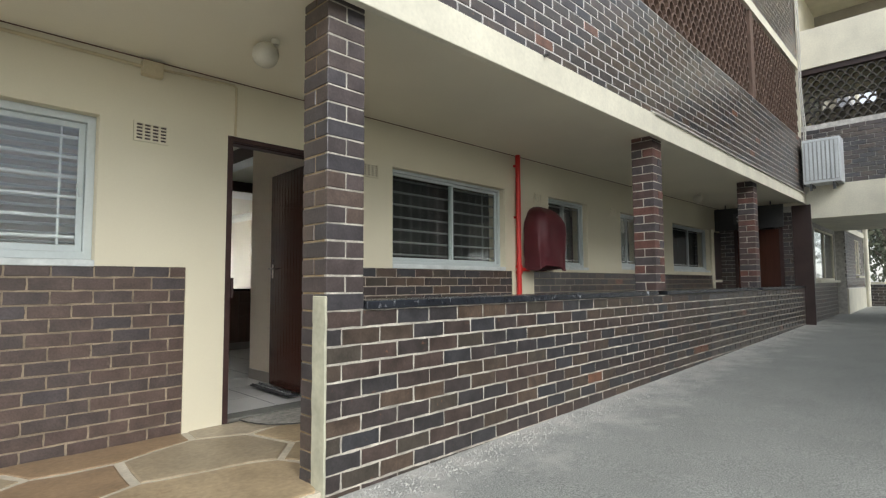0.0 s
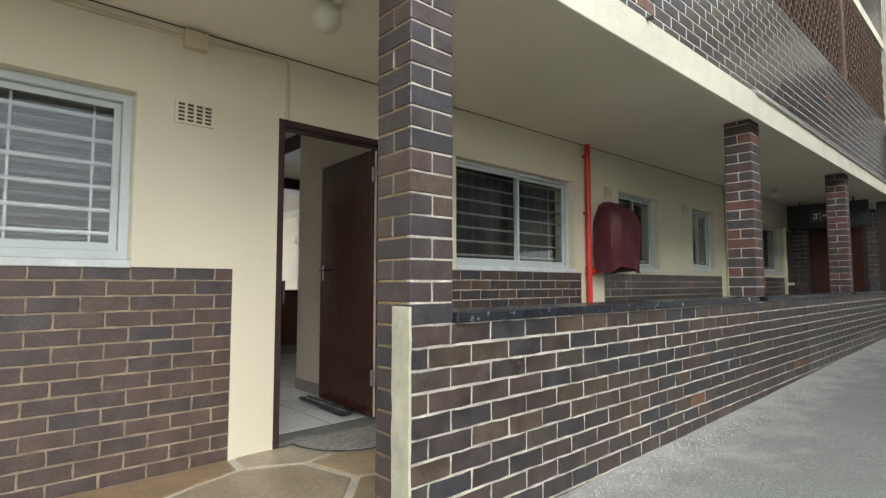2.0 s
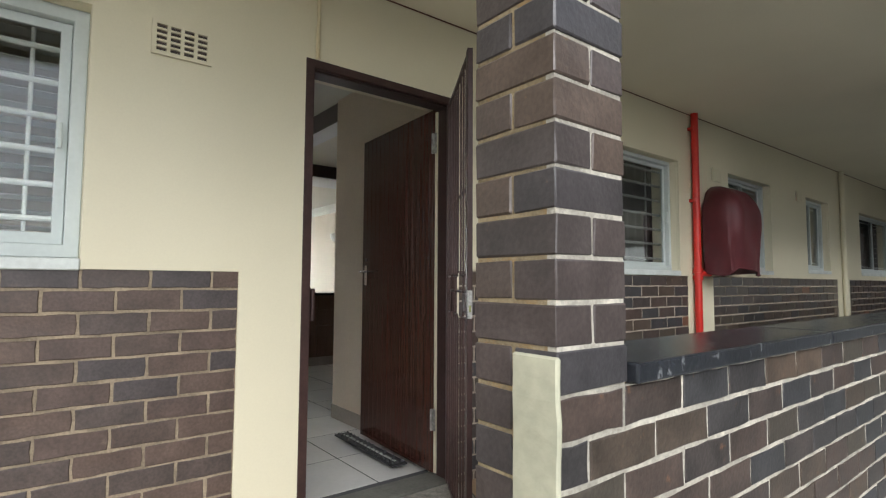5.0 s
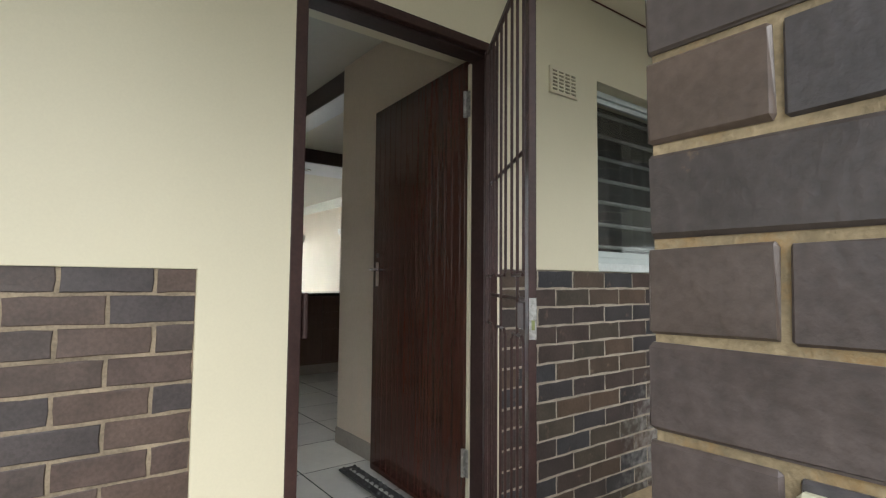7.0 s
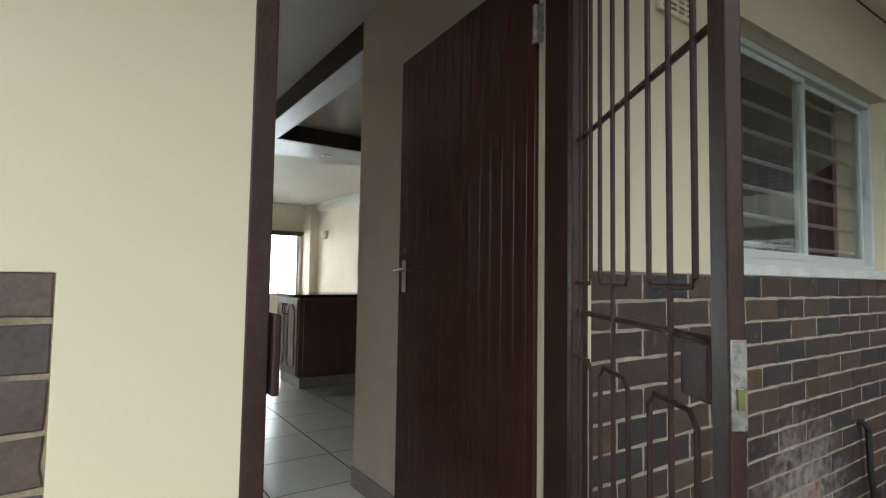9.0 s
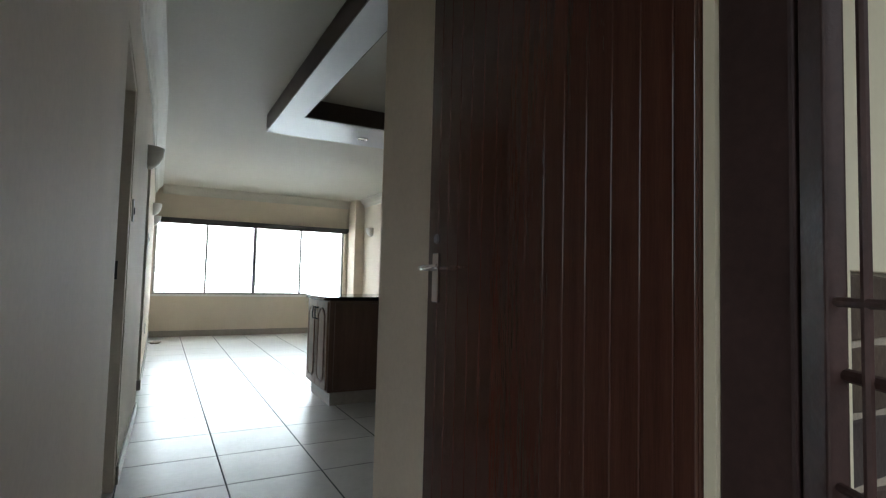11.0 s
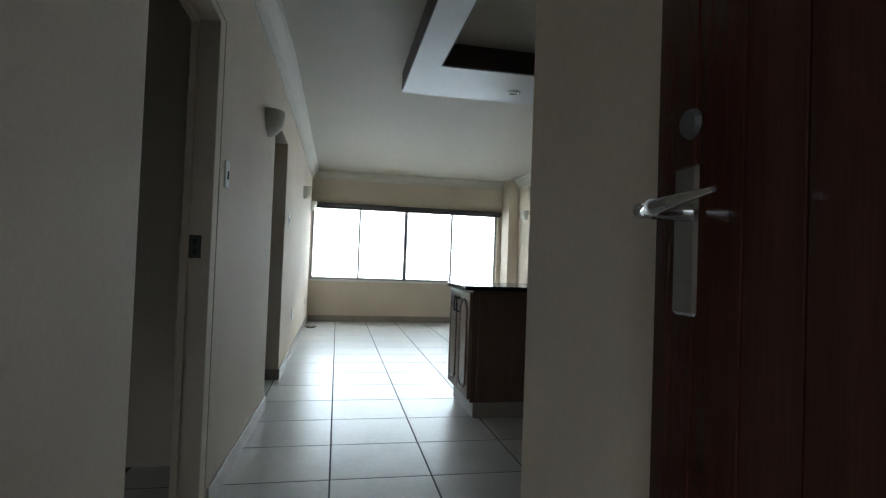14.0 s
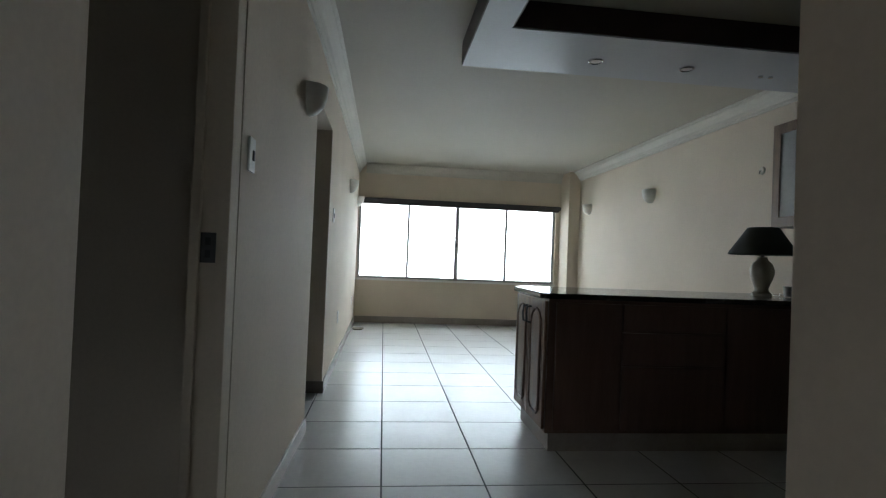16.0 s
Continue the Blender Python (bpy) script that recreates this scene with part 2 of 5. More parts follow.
M_STEEL = mat("scratched_steel", (0.36, 0.35, 0.33), 0.42, 0.4, 60, 90, 0.4, metal=0.7, stain=(0.10, 0.055, 0.045), stain_at=0.58)
M_BRASS = mat("green_brass", (0.22, 0.24, 0.1), 0.4, 0.2, 20, 90, 0.2, metal=0.5)
TILE_STOPS = [(0.0, (0.59, 0.58, 0.555)), (0.35, (0.62, 0.61, 0.58)), (0.7, (0.565, 0.56, 0.54))]
M_TILE = mat("glazed_floor_tile", (0.4, 0.39, 0.36), 0.29, 0.07, 4, 30, 0.03, rvar=0.03, spec=0.42, pieces="object", stops=TILE_STOPS)
M_TILEGROUT = mat("dark_tile_grout", (0.075, 0.078, 0.08), 0.9, 0.2, 8, 60, 0.2)
M_SKIRT = mat("tile_skirting", (0.30, 0.27, 0.235), 0.38, 0.12, 5, 40, 0.05)
M_LOBBY = mat("entrance_floor_screed", (0.50, 0.47, 0.42), 0.4, 0.1, 3, 40, 0.05)
M_GRANITE = mat("black_granite", (0.02, 0.019, 0.018), 0.12, 0.5, 90, 200, 0.0, stain=(0.12, 0.11, 0.1), stain_at=0.68)
M_SHADE = mat("dark_green_lampshade", (0.035, 0.042, 0.034), 0.8, 0.15, 8, 150, 0.3)
M_CERAMIC = mat("cream_ceramic", (0.5, 0.47, 0.38), 0.18, 0.08, 8, 60, 0.05)
M_SCONCE = mat("plaster_shell", (0.72, 0.70, 0.64), 0.55, 0.05, 8, 60, 0.05)
M_BLACK = mat("black_rubber", (0.022, 0.022, 0.023), 0.6, 0.3, 20, 90, 0.3)
M_MATGREY = mat("grey_carpet_mat", (0.30, 0.28, 0.24), 0.95, 0.35, 30, 140, 0.9, depth=0.01)
M_THRESH = mat("worn_concrete_threshold", (0.14, 0.135, 0.115), 0.7, 0.25, 8, 70, 0.4)
M_GLOBE = mat("frosted_glass_globe", (0.55, 0.52, 0.42), 0.38, 0.04, 6, 60, 0.03)
M_CONDUIT = mat("painted_conduit", (0.56, 0.48, 0.31), 0.5, 0.1, 6, 60, 0.1)
M_RUST = mat("rust_red_joint", (0.12, 0.045, 0.03), 0.7, 0.2, 8, 60, 0.1)
M_LATTICE = mat("brown_clay_breeze_block", (0.135, 0.085, 0.062), 0.7, 0.3, 7, 70, 0.3)
M_LATTICE2 = mat("grey_clay_breeze_block", (0.075, 0.066, 0.056), 0.7, 0.3, 7, 70, 0.3)
M_AC = mat("pale_metal_casing", (0.58, 0.61, 0.61), 0.45, 0.08, 5, 60, 0.05)
M_BRACKET = mat("dark_steel_bracket", (0.06, 0.06, 0.06), 0.5, 0.2, 9, 60, 0.1)
# Dark base colour stands in for the shade of rooms behind windows.
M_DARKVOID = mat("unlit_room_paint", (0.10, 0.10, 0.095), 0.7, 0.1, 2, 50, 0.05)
M_LEAF = mat("tree_leaf", (0.05, 0.065, 0.03), 0.6, 0.4, 3, 40, 0.0, pieces="island", stops=[(0, (0.035, 0.045, 0.022)), (0.4, (0.06, 0.07, 0.035)), (0.75, (0.085, 0.085, 0.05))])
M_BARK = mat("tree_bark", (0.09, 0.075, 0.06), 0.9, 0.3, 6, 40, 0.6)
M_CABLE = mat("grey_cable", (0.5, 0.48, 0.42), 0.5, 0.1, 8, 60, 0.05)


# ---- shape helpers ----
def add_box(bm, x0, x1, y0, y1, z0, z1, bev=0.0):
    r = bmesh.ops.create_cube(bm, size=1.0, matrix=Matrix.LocRotScale(((x0 + x1) / 2, (y0 + y1) / 2, (z0 + z1) / 2), None, (abs(x1 - x0), abs(y1 - y0), abs(z1 - z0))))
    if bev:
        es = list({e for v in r["verts"] for e in v.link_edges})
        bmesh.ops.bevel(bm, geom=es, offset=bev, segments=1, affect="EDGES")
    return r


def add_cyl(bm, p0, p1, r0, r1=None, seg=14, caps=True):
    p0, p1 = Vector(p0), Vector(p1)
    d = p1 - p0
    m = Matrix.Translation((p0 + p1) / 2) @ d.to_track_quat("Z", "Y").to_matrix().to_4x4()
    bmesh.ops.create_cone(bm, cap_ends=caps, segments=seg, radius1=r0, radius2=r0 if r1 is None else r1, depth=d.length, matrix=m)


def add_tube(bm, pts, r, seg=8):
    """A bent round rod through the points."""
    pts = [Vector(p) for p in pts]
    rings = []
    up = Vector((0.31, 0.17, 0.93)).normalized()
    for i, p in enumerate(pts):
        d = (pts[min(i + 1, len(pts) - 1)] - pts[max(i - 1, 0)]).normalized()
        a = d.cross(up)
        a = a.normalized() if a.length > 1e-3 else d.orthogonal().normalized()
        b = d.cross(a)
        rings.append([bm.verts.new(p + (a * math.cos(2 * math.pi * k / seg) + b * math.sin(2 * math.pi * k / seg)) * r) for k in range(seg)])
    for q, w in zip(rings, rings[1:]):
        for k in range(seg):
            bm.faces.new((q[k], q[(k + 1) % seg], w[(k + 1) % seg], w[k]))
    bm.faces.new(rings[0][::-1])
    bm.faces.new(rings[-1])


def add_lathe(bm, profile, cx=0, cy=0, seg=24, a0=0.0, a1=2 * math.pi):
    """Turns (radius, height) pairs round a vertical axis."""
    full = abs(a1 - a0 - 2 * math.pi) < 1e-6
    n = seg if full else seg + 1
    rings = [[bm.verts.new((cx + r * math.cos(a0 + (a1 - a0) * k / seg), cy + r * math.sin(a0 + (a1 - a0) * k / seg), z)) for k in range(n)] for r, z in profile]
    for q, w in zip(rings, rings[1:]):
        for k in range(seg):
            j = (k + 1) % n
            bm.faces.new((q[k], q[j], w[j], w[k]))
    return rings


def part(name, bm, material, parent=None, label="", smooth=False):
    bmesh.ops.recalc_face_normals(bm, faces=bm.faces)
    me = bpy.data.meshes.new(name)
    bm.to_mesh(me)
    bm.free()
    me.materials.append(material)
    if smooth:
        me.shade_smooth()
        me.set_sharp_from_angle(angle=radians(40))
    ob = new(name, me)
    ob.parent = parent
    if label:
        ob["label"] = label
    return ob


def box_part(name, ext, material, parent=None, label="", bev=0.0):
    bm = bmesh.new()
    add_box(bm, *ext, bev)
    return part(name, bm, material, parent, label)


def rounded(ob, width=0.004, seg=2):
    md = ob.modifiers.new("bevel", "BEVEL")
    md.width, md.segments, md.limit_method = width, seg, "ANGLE"
    return ob


def thing(name, at, label, category, group="", rz=0.0):
    e = new(name)
    e.empty_display_size = 0.1
    e.matrix_world = pose(*at, 0, 0, rz)
    return tagged(e, label, category, group)


def structure(ob, label, category):
    return tagged(ob, label, category, "", "structure")


def wall_boxes(bm, axis, u0, u1, z0, z1, w0, w1, holes=()):
    """A wall along 'x' or 'y' from u0 to u1, between w0 and w1 across, with holes (ua, ub, za, zb)."""
    us = sorted({u0, u1, *[min(max(h[k], u0), u1) for h in holes for k in (0, 1)]})
    zs = sorted({z0, z1, *[min(max(h[k], z0), z1) for h in holes for k in (2, 3)]})
    grid = {}
    for i in range(len(us) - 1):
        for j in range(len(zs) - 1):
            cu, cz = (us[i] + us[i + 1]) / 2, (zs[j] + zs[j + 1]) / 2
            grid[i, j] = not any(h[0] < cu < h[1] and h[2] < cz < h[3] for h in holes)
    cache = {}

    def vert(u, w, z):
        k = (round(u, 5), w, round(z, 5))
        if k not in cache:
            cache[k] = bm.verts.new((u, w, z) if axis == "x" else (w, u, z))
        return cache[k]
    for (i, j), solid in grid.items():
        if not solid:
            continue
        a, b, c, d = us[i], us[i + 1], zs[j], zs[j + 1]
        for w in (w0, w1):
            bm.faces.new([vert(a, w, c), vert(b, w, c), vert(b, w, d), vert(a, w, d)])
        for (di, dj), (p, q) in {(-1, 0): ((a, c), (a, d)), (1, 0): ((b, c), (b, d)), (0, -1): ((a, c), (b, c)), (0, 1): ((a, d), (b, d))}.items():
            if not grid.get((i + di, j + dj), False):
                bm.faces.new([vert(p[0], w0, p[1]), vert(q[0], w0, q[1]), vert(q[0], w1, q[1]), vert(p[0], w1, p[1])])


def wall(name, axis, u0, u1, z0, z1, w0, w1, material, label, holes=(), category="wall"):
    bm = bmesh.new()
    wall_boxes(bm, axis, u0, u1, z0, z1, w0, w1, holes)
    return structure(part(name, bm, material), label, category)


# ---- bricks ----
COURSE, JOINT, MODULE = 0.0848, 0.0098, 0.2345
brick_cache = {}


def brick_mesh(l, d, h, material, seed, solid=False):
    """A fired brick with chipped, uneven edges, centred on its place. solid: seen from more sides than its face."""
    key = (round(l, 3), round(d, 3), round(h, 3), material.name, seed, solid)
    if key in brick_cache:
        return brick_cache[key]
    rnd = random.Random(repr(key))
    bm = bmesh.new()
    if solid:
        add_box(bm, -l / 2, l / 2, -d / 2, d / 2, -h / 2, h / 2, 0.003)
        for v in bm.verts:
            v.co += Vector((rnd.uniform(-1, 1), rnd.uniform(-1, 1), rnd.uniform(-1, 1))) * 0.0016
    else:
        n = 4 if l > 0.15 else 2
        ring = [(-l / 2 + l * k / n, -h / 2) for k in range(n)] + [(l / 2, -h / 2), (l / 2, 0.0)]
        ring += [(l / 2 - l * k / n, h / 2) for k in range(n)] + [(-l / 2, h / 2), (-l / 2, 0.0)]
        worn = [(u + rnd.uniform(-0.0028, 0.0024), w + rnd.uniform(-0.0026, 0.0024)) for u, w in ring]
        back = [bm.verts.new((u, d / 2, w)) for u, w in ring]
        lip = [bm.verts.new((u, -d / 2 + 0.0018, w)) for u, w in worn]
        e = 0.0024
        face = [bm.verts.new((u - math.copysign(e, u), -d / 2 + rnd.uniform(-0.0006, 0.0008), w - (math.copysign(e, w) if abs(w) > 0.01 else 0))) for u, w in worn]
        for p, q in ((back, lip), (lip, face)):
            for k in range(len(ring)):
                j = (k + 1) % len(ring)
                bm.faces.new((p[k], p[j], q[j], q[k]))
        bm.faces.new(face)
    me = bpy.data.meshes.new("brick")
    bmesh.ops.recalc_face_normals(bm, faces=bm.faces)
    bm.to_mesh(me)
    bm.free()
    me.materials.append(material)
    brick_cache[key] = me
    return me


def lay_brick(x, y, z, l, d, h, parent, material, rz=0.0, rnd=random, solid=False):
    ob = new("brick", brick_mesh(l, d, h, material, rnd.randrange(6), solid))
    ob.matrix_basis = pose(x, y + rnd.uniform(-0.0015, 0.0015), z, rnd.uniform(-0.4, 0.4), 0, rz + rnd.uniform(-0.3, 0.3))
    ob.parent = parent
    return ob


def course_cells(u0, u1, k, shift=0.0, MODULE=MODULE):
    """Brick spans of one running-bond course."""
    off = shift + (MODULE / 2 if k % 2 else 0.0)
    n0 = math.floor((u0 - off) / MODULE)
    out = []
    u = off + n0 * MODULE
    while u < u1:
        a, b = max(u, u0), min(u + MODULE - JOINT, u1)
        if b - a > 0.02:
            out.append((a, b))
        u += MODULE
    return out


def brick_field(u0, u1, z0, courses, face_y, parent, material, depth=0.05, shift=0.0, seed=1, course=COURSE, module=MODULE):
    """Single bricks facing the yard, their faces at face_y."""
    rnd = random.Random(seed)
    for k in range(courses):
        for a, b in course_cells(u0, u1, k, shift, module):
            lay_brick((a + b) / 2, face_y + depth / 2, z0 + (k + 0.5) * course, round(b - a, 3), depth, course - JOINT, parent, material, 0, rnd)


def brick_mass(name, u0, u1, z0, courses, face, parent, material, axis="x", depth=0.03, shift=0.0, label="", skip=()):
    """The farther bricks of a wall, joined. skip: (ua, ub, za, zb) left free."""
    verts, faces = [], []
    for k in range(courses):
        zc0, zc1 = z0 + k * COURSE + JOINT / 2, z0 + (k + 1) * COURSE - JOINT / 2
        for a, b in course_cells(u0, u1, k, shift):
            cu, cz = (a + b) / 2, (zc0 + zc1) / 2
            if any(s[0] < cu < s[1] and s[2] < cz < s[3] for s in skip):
                continue
            n = len(verts)
            e = 0.004
            for w, i in ((face + depth, 0.0), (face + e, 0.0), (face, e)):
                for u, z in ((a + i, zc0 + i), (b - i, zc0 + i), (b - i, zc1 - i), (a + i, zc1 - i)):
                    verts.append((u, w, z) if axis == "x" else (w, u, z))
            for r in (0, 4):
                for q in range(4):
                    faces.append((n + r + q, n + r + (q + 1) % 4, n + r + 4 + (q + 1) % 4, n + r + 4 + q))
            faces.append((n + 8, n + 9, n + 10, n + 11))
    me = bpy.data.meshes.new(name)
    me.from_pydata(verts, [], faces)
    me.materials.append(material)
    ob = new(name, me)
    ob.parent = parent
    ob["kind"] = "stuff"
    if label:
        ob["label"] = label
    return ob


# ---- large structure: outside ----
SOFFIT, TILT, PARAPET_Y, PIER = 2.399, 0.012, -1.515, 0.22
LEFT_END, FAR_END = -4.0, 10.75
WINDOWS = [(-2.5, -0.785, 1.07, 1.975), (1.505, 3.165, 1.10, 2.02), (4.06, 5.03, 1.13, 2.04), (6.04, 6.82, 1.16, 2.03), (8.1, 10.05, 1.16, 2.03)]
DADO = 1.066


def soffit_z(x):
    return SOFFIT + TILT * x


def tilted(ob):
    """The slab and all above it rise a little along the walkway, as the yard does."""
    for v in ob.data.vertices:
        v.co.z += TILT * v.co.x
    return ob


def ground_z(x):
    return -0.05 + 0.0155 * x


bm = bmesh.new()
vs = [bm.verts.new((x, y, ground_z(min(max(x, -60), 60)) if abs(x) < 100 else ground_z(60 if x > 0 else -60))) for x, y in ((-900, -900), (-60, -900), (60, -900), (900, -900), (-900, 900), (-60, 900), (60, 900), (900, 900))]
for i in range(3):
    bm.faces.new((vs[i], vs[i + 1], vs[i + 5], vs[i + 4]))
ground = structure(part("ground", bm, M_ASPHALT), "worn grey asphalt yard with pale gravelly patches", "ground")

facade = wall("wall_facade", "x", LEFT_END, FAR_END, -0.15, 2.69, 0.0, 0.22, M_CREAM, "cream painted plaster wall along the covered walkway",
              [(0.0, 0.84, 0.0, 2.0), (0.0, 0.84, -0.01, 0.01)] + WINDOWS)
upper_back = wall("wall_upper_back", "x", LEFT_END, FAR_END, 2.69, 7.6, 0.0, 0.22, M_CREAM2, "cream plaster wall behind the upper walkway screens")
stoep = structure(box_part("floor_walkway", (LEFT_END, FAR_END, -1.50, 0.0, -0.3, -0.008), M_GROUT), "mortar bed of the crazy paved walkway", "floor")
soffit = structure(tilted(box_part("ceiling_walkway", (LEFT_END, 10.95, -1.56, 0.0, SOFFIT, SOFFIT + 0.2), M_SOFFIT)), "smooth cream painted concrete soffit over the walkway", "ceiling")
fascia = structure(rounded(tilted(box_part("fascia_beam", (LEFT_END, 10.75, -1.615, -1.561, 2.341, 2.558), M_CREAM2)), 0.006), "cream painted concrete slab edge with flaking drips", "beam")
upper_slab = structure(tilted(box_part("ceiling_upper", (LEFT_END, 10.95, -1.585, 0.0, 5.07, 5.22), M_CREAM2)), "cream painted concrete edge of the next floor", "ceiling")
upper_wall = tilted(wall("wall_upper", "x", LEFT_END, 10.75, 2.558, 3.665, -1.574, -1.46, M_MORTAR_G, "dark brick balustrade wall of the upper floor"))
top_wall = tilted(wall("wall_top", "x", LEFT_END, 10.75, 5.222, 7.6, -1.574, -1.46, M_MORTAR_G, "dark brick wall of the second floor"))
tilted(brick_mass("brick_facing", LEFT_END, 10.75, 2.56, 13, -1.578, upper_wall, M_BRICKS, label="dark glazed running-bond bricks"))
tilted(brick_mass("brick_facing", 4.0, 10.75, 5.224, 20, -1.578, top_wall, M_BRICKS, label="dark glazed running-bond bricks"))

end_wall = wall("wall_end", "y", -1.35, 0.0, -0.1, 2.46, 10.75, 10.97, M_MORTAR_G, "dark brick wall closing the walkway")
brick_mass("brick_facing", -1.35, 0.0, 0.05, 27, 10.735, end_wall, M_BRICKS, axis="y")

upper_end = wall("wall_upper_end", "y", -1.58, 0.22, 2.46, 7.6, 10.751, 10.97, M_CREAM2, "cream wall closing the upper walkway")
neighbour_end = wall("wall_neighbour_end", "y", 0.0, 2.7, -0.1, 2.69, 10.751, 10.97, M_DARKVOID, "wall closing the neighbours' rooms, painted dark for their shade")

# the wing across the yard's end, over a passage
wing = structure(box_part("wing_beam", (10.75, 14.3, -12.0, -1.57, 2.18, 2.82), M_CREAM2), "cream painted concrete beam of the wing over the passage", "beam")
wing_wall = wall("wall_wing", "y", -12.0, -1.58, 2.82, 4.02, 10.77, 10.95, M_MORTAR_G, "dark brick wall of the wing above the passage")
brick_mass("brick_facing", -7.0, -1.58, 2.82, 13, 10.76, wing_wall, M_BRICKS, axis="y")
# Dark brown strip drawn for the shadow under the balcony band.
wing_cap = structure(box_part("wing_lintel", (10.8, 10.95, -12.0, -1.58, 5.06, 5.16), M_DARKBROWN), "dark strip painted as the shadow over the breeze block screen", "beam")
wing_band = structure(box_part("wing_band", (10.75, 12.99, -12.0, -1.57, 5.162, 5.95), M_CREAM2), "cream painted balcony band of the wing", "beam")
# Plaster darkened in its base colour, in place of shade behind the screens.
wing_back = wall("wall_wing_back", "y", -12.0, -1.57, 2.82, 7.6, 13.0, 13.2, mat("shaded_plaster", (0.34, 0.31, 0.25), 0.8, 0.15, 2, 60, 0.1), "wall behind the wing's screens, its shade put in the colour", [(-2.6, -1.62, 4.86, 5.14)])
wing_top = structure(box_part("wing_roof", (10.75, 12.99, -12.0, -1.57, 7.1, 7.6), M_CREAM2), "cream concrete roof edge of the wing", "roof")
wing_side = wall("wall_wing_side", "x", 10.972, 14.3, 2.902, 7.6, -1.569, -1.45, M_CREAM2, "cream wall between the block and the wing")
post = structure(box_part("wing_post", (10.73, 10.75, -1.68, -1.36, -0.1, 2.46), M_DARKBROWN), "dark painted post at the passage mouth", "post")

# the house beyond the passage
far_wall = wall("wall_beyond", "x", 11.0, 14.3, 0.0, 2.9, -1.56, -1.36, M_MORTAR_G, "dark brick wall with a wide window beyond the passage", [(11.7, 14.2, 0.98, 2.1)])
brick_mass("brick_facing", 10.75, 14.3, 0.07, 10, -1.57, far_wall, M_BRICKS)
far_block = wall("wall_beyond_light", "x", 14.3, 17.7, 0.0, 7.0, -1.75, -1.5, M_MORTAR_G, "brick wall with a white plinth in daylight", [(15.95, 17.0, 1.1, 2.1)])
brick_mass("brick_facing", 14.3, 17.7, 0.80, 62, -1.76, far_block, M_BRICKS, skip=[(15.95, 17.0, 1.1, 2.1)])
box_part("plinth", (14.3, 17.7, -1.78, -1.752, 0.1, 0.78), M_CREAM2, far_block, "white painted plinth")
box_part("string_course", (14.3, 17.7, -1.79, -1.762, 2.18, 2.32), M_CREAM2, far_block, "white painted band")
back_dark = structure(box_part("wall_beyond_room", (11.3, 17.6, -0.6, -0.5, 0.0, 2.9), M_DARKVOID), "room wall behind the far windows, painted dark for its shade", "wall")
yard_wall = structure(box_part("yard_wall", (18.3, 18.55, -14.0, -1.0, 0.0, 0.86), M_MORTAR_G), "low brick yard wall with a white coping", "wall")
brick_mass("brick_facing", -14.0, -1.0, 0.1, 9, 18.29, yard_wall, M_BRICKS, axis="y")
box_part("coping", (18.24, 18.6, -14.0, -1.0, 0.868, 0.93), M_CREAM2, yard_wall, "white painted coping")

# ---- large structure: the flat ----
CEIL, XF, XL, XR, YB = 2.46, 0.052, 0.085, 3.50, 9.30
bed = structure(box_part("floor_flat", (-3.5, 3.7, 0.0, 9.6, -0.3, -0.0012), M_TILEGROUT), "dark grout bed of the tiled floor", "floor")
ceiling = structure(box_part("ceiling_flat", (-3.5, 10.75, 0.22, 9.6, CEIL, 2.69), M_CEIL), "ceiling of the flat, its white darkened for dimness", "ceiling")
left_front = wall("wall_left_front", "y", 0.22, 2.80, 0.0, CEIL, -0.06, XF, M_ROOM, "cream painted entrance wall with a side door opening", [(1.92, 2.785, -0.01, 2.0)])
left_wall = wall("wall_left", "y", 4.25, YB, 0.0, CEIL, -0.06, XL, M_ROOM, "cream painted room wall with an open passage", [(4.24, 5.135, -0.01, 2.0)])


def skewed(ob):
    """The stretch of wall between the side door and the passage runs slightly askew."""
    for v in ob.data.vertices:
        if v.co.y < 3.0 and v.co.x > 0.0:
            v.co.x -= XL - XF
    return ob


left_mid = skewed(wall("wall_left_mid", "y", 2.801, 4.249, 0.0, CEIL, -0.06, XL, M_ROOM, "cream painted wall between side door and passage"))
right_wall = wall("wall_right", "y", 0.22, YB, 0.0, CEIL, XR, XR + 0.15, M_ROOM, "cream painted long room wall with shell sconces")
pilaster = structure(box_part("pilaster", (3.33, XR, 8.9, YB, 0.0, CEIL - 0.002), M_ROOM), "cream painted pilaster beside the window", "pilaster")
WIN = (0.105, 3.26, 0.69, 1.89)
window_wall = wall("wall_window", "x", XL - 0.14, XR + 0.15, 0.0, CEIL, YB, YB + 0.2, M_ROOM, "cream painted wall below and above a wide window", [WIN])
partition = wall("wall_partition", "y", 0.22, 1.585, 0.0, CEIL, 0.942, 1.07, M_ROOM, "cream painted wall beside the entrance, ending at the kitchen")
outer_left = wall("wall_outer_left", "y", 0.22, 9.6, 0.0, CEIL, -3.5, -3.4, M_ROOM, "cream wall closing the side rooms")
side_partition = wall("wall_side", "x", -3.4, -0.062, 0.0, CEIL, 3.3, 3.4, M_ROOM, "cream wall between the side rooms")
back_left = wall("wall_back_left", "x", -3.4, -0.06, 0.0, CEIL, YB, YB + 0.2, M_ROOM, "cream wall closing the side room")
neighbour = wall("wall_neighbour", "x", 3.66, 10.75, 0.0, CEIL, 2.6, 2.7, M_DARKVOID, "wall behind the neighbours' windows, painted dark for its shade")
neighbour_floor = structure(box_part("floor_neighbour", (3.66, 10.75, 0.22, 2.7, -0.2, 0.0), M_DARKVOID), "floor behind the neighbours' windows, painted dark for its shade", "floor")
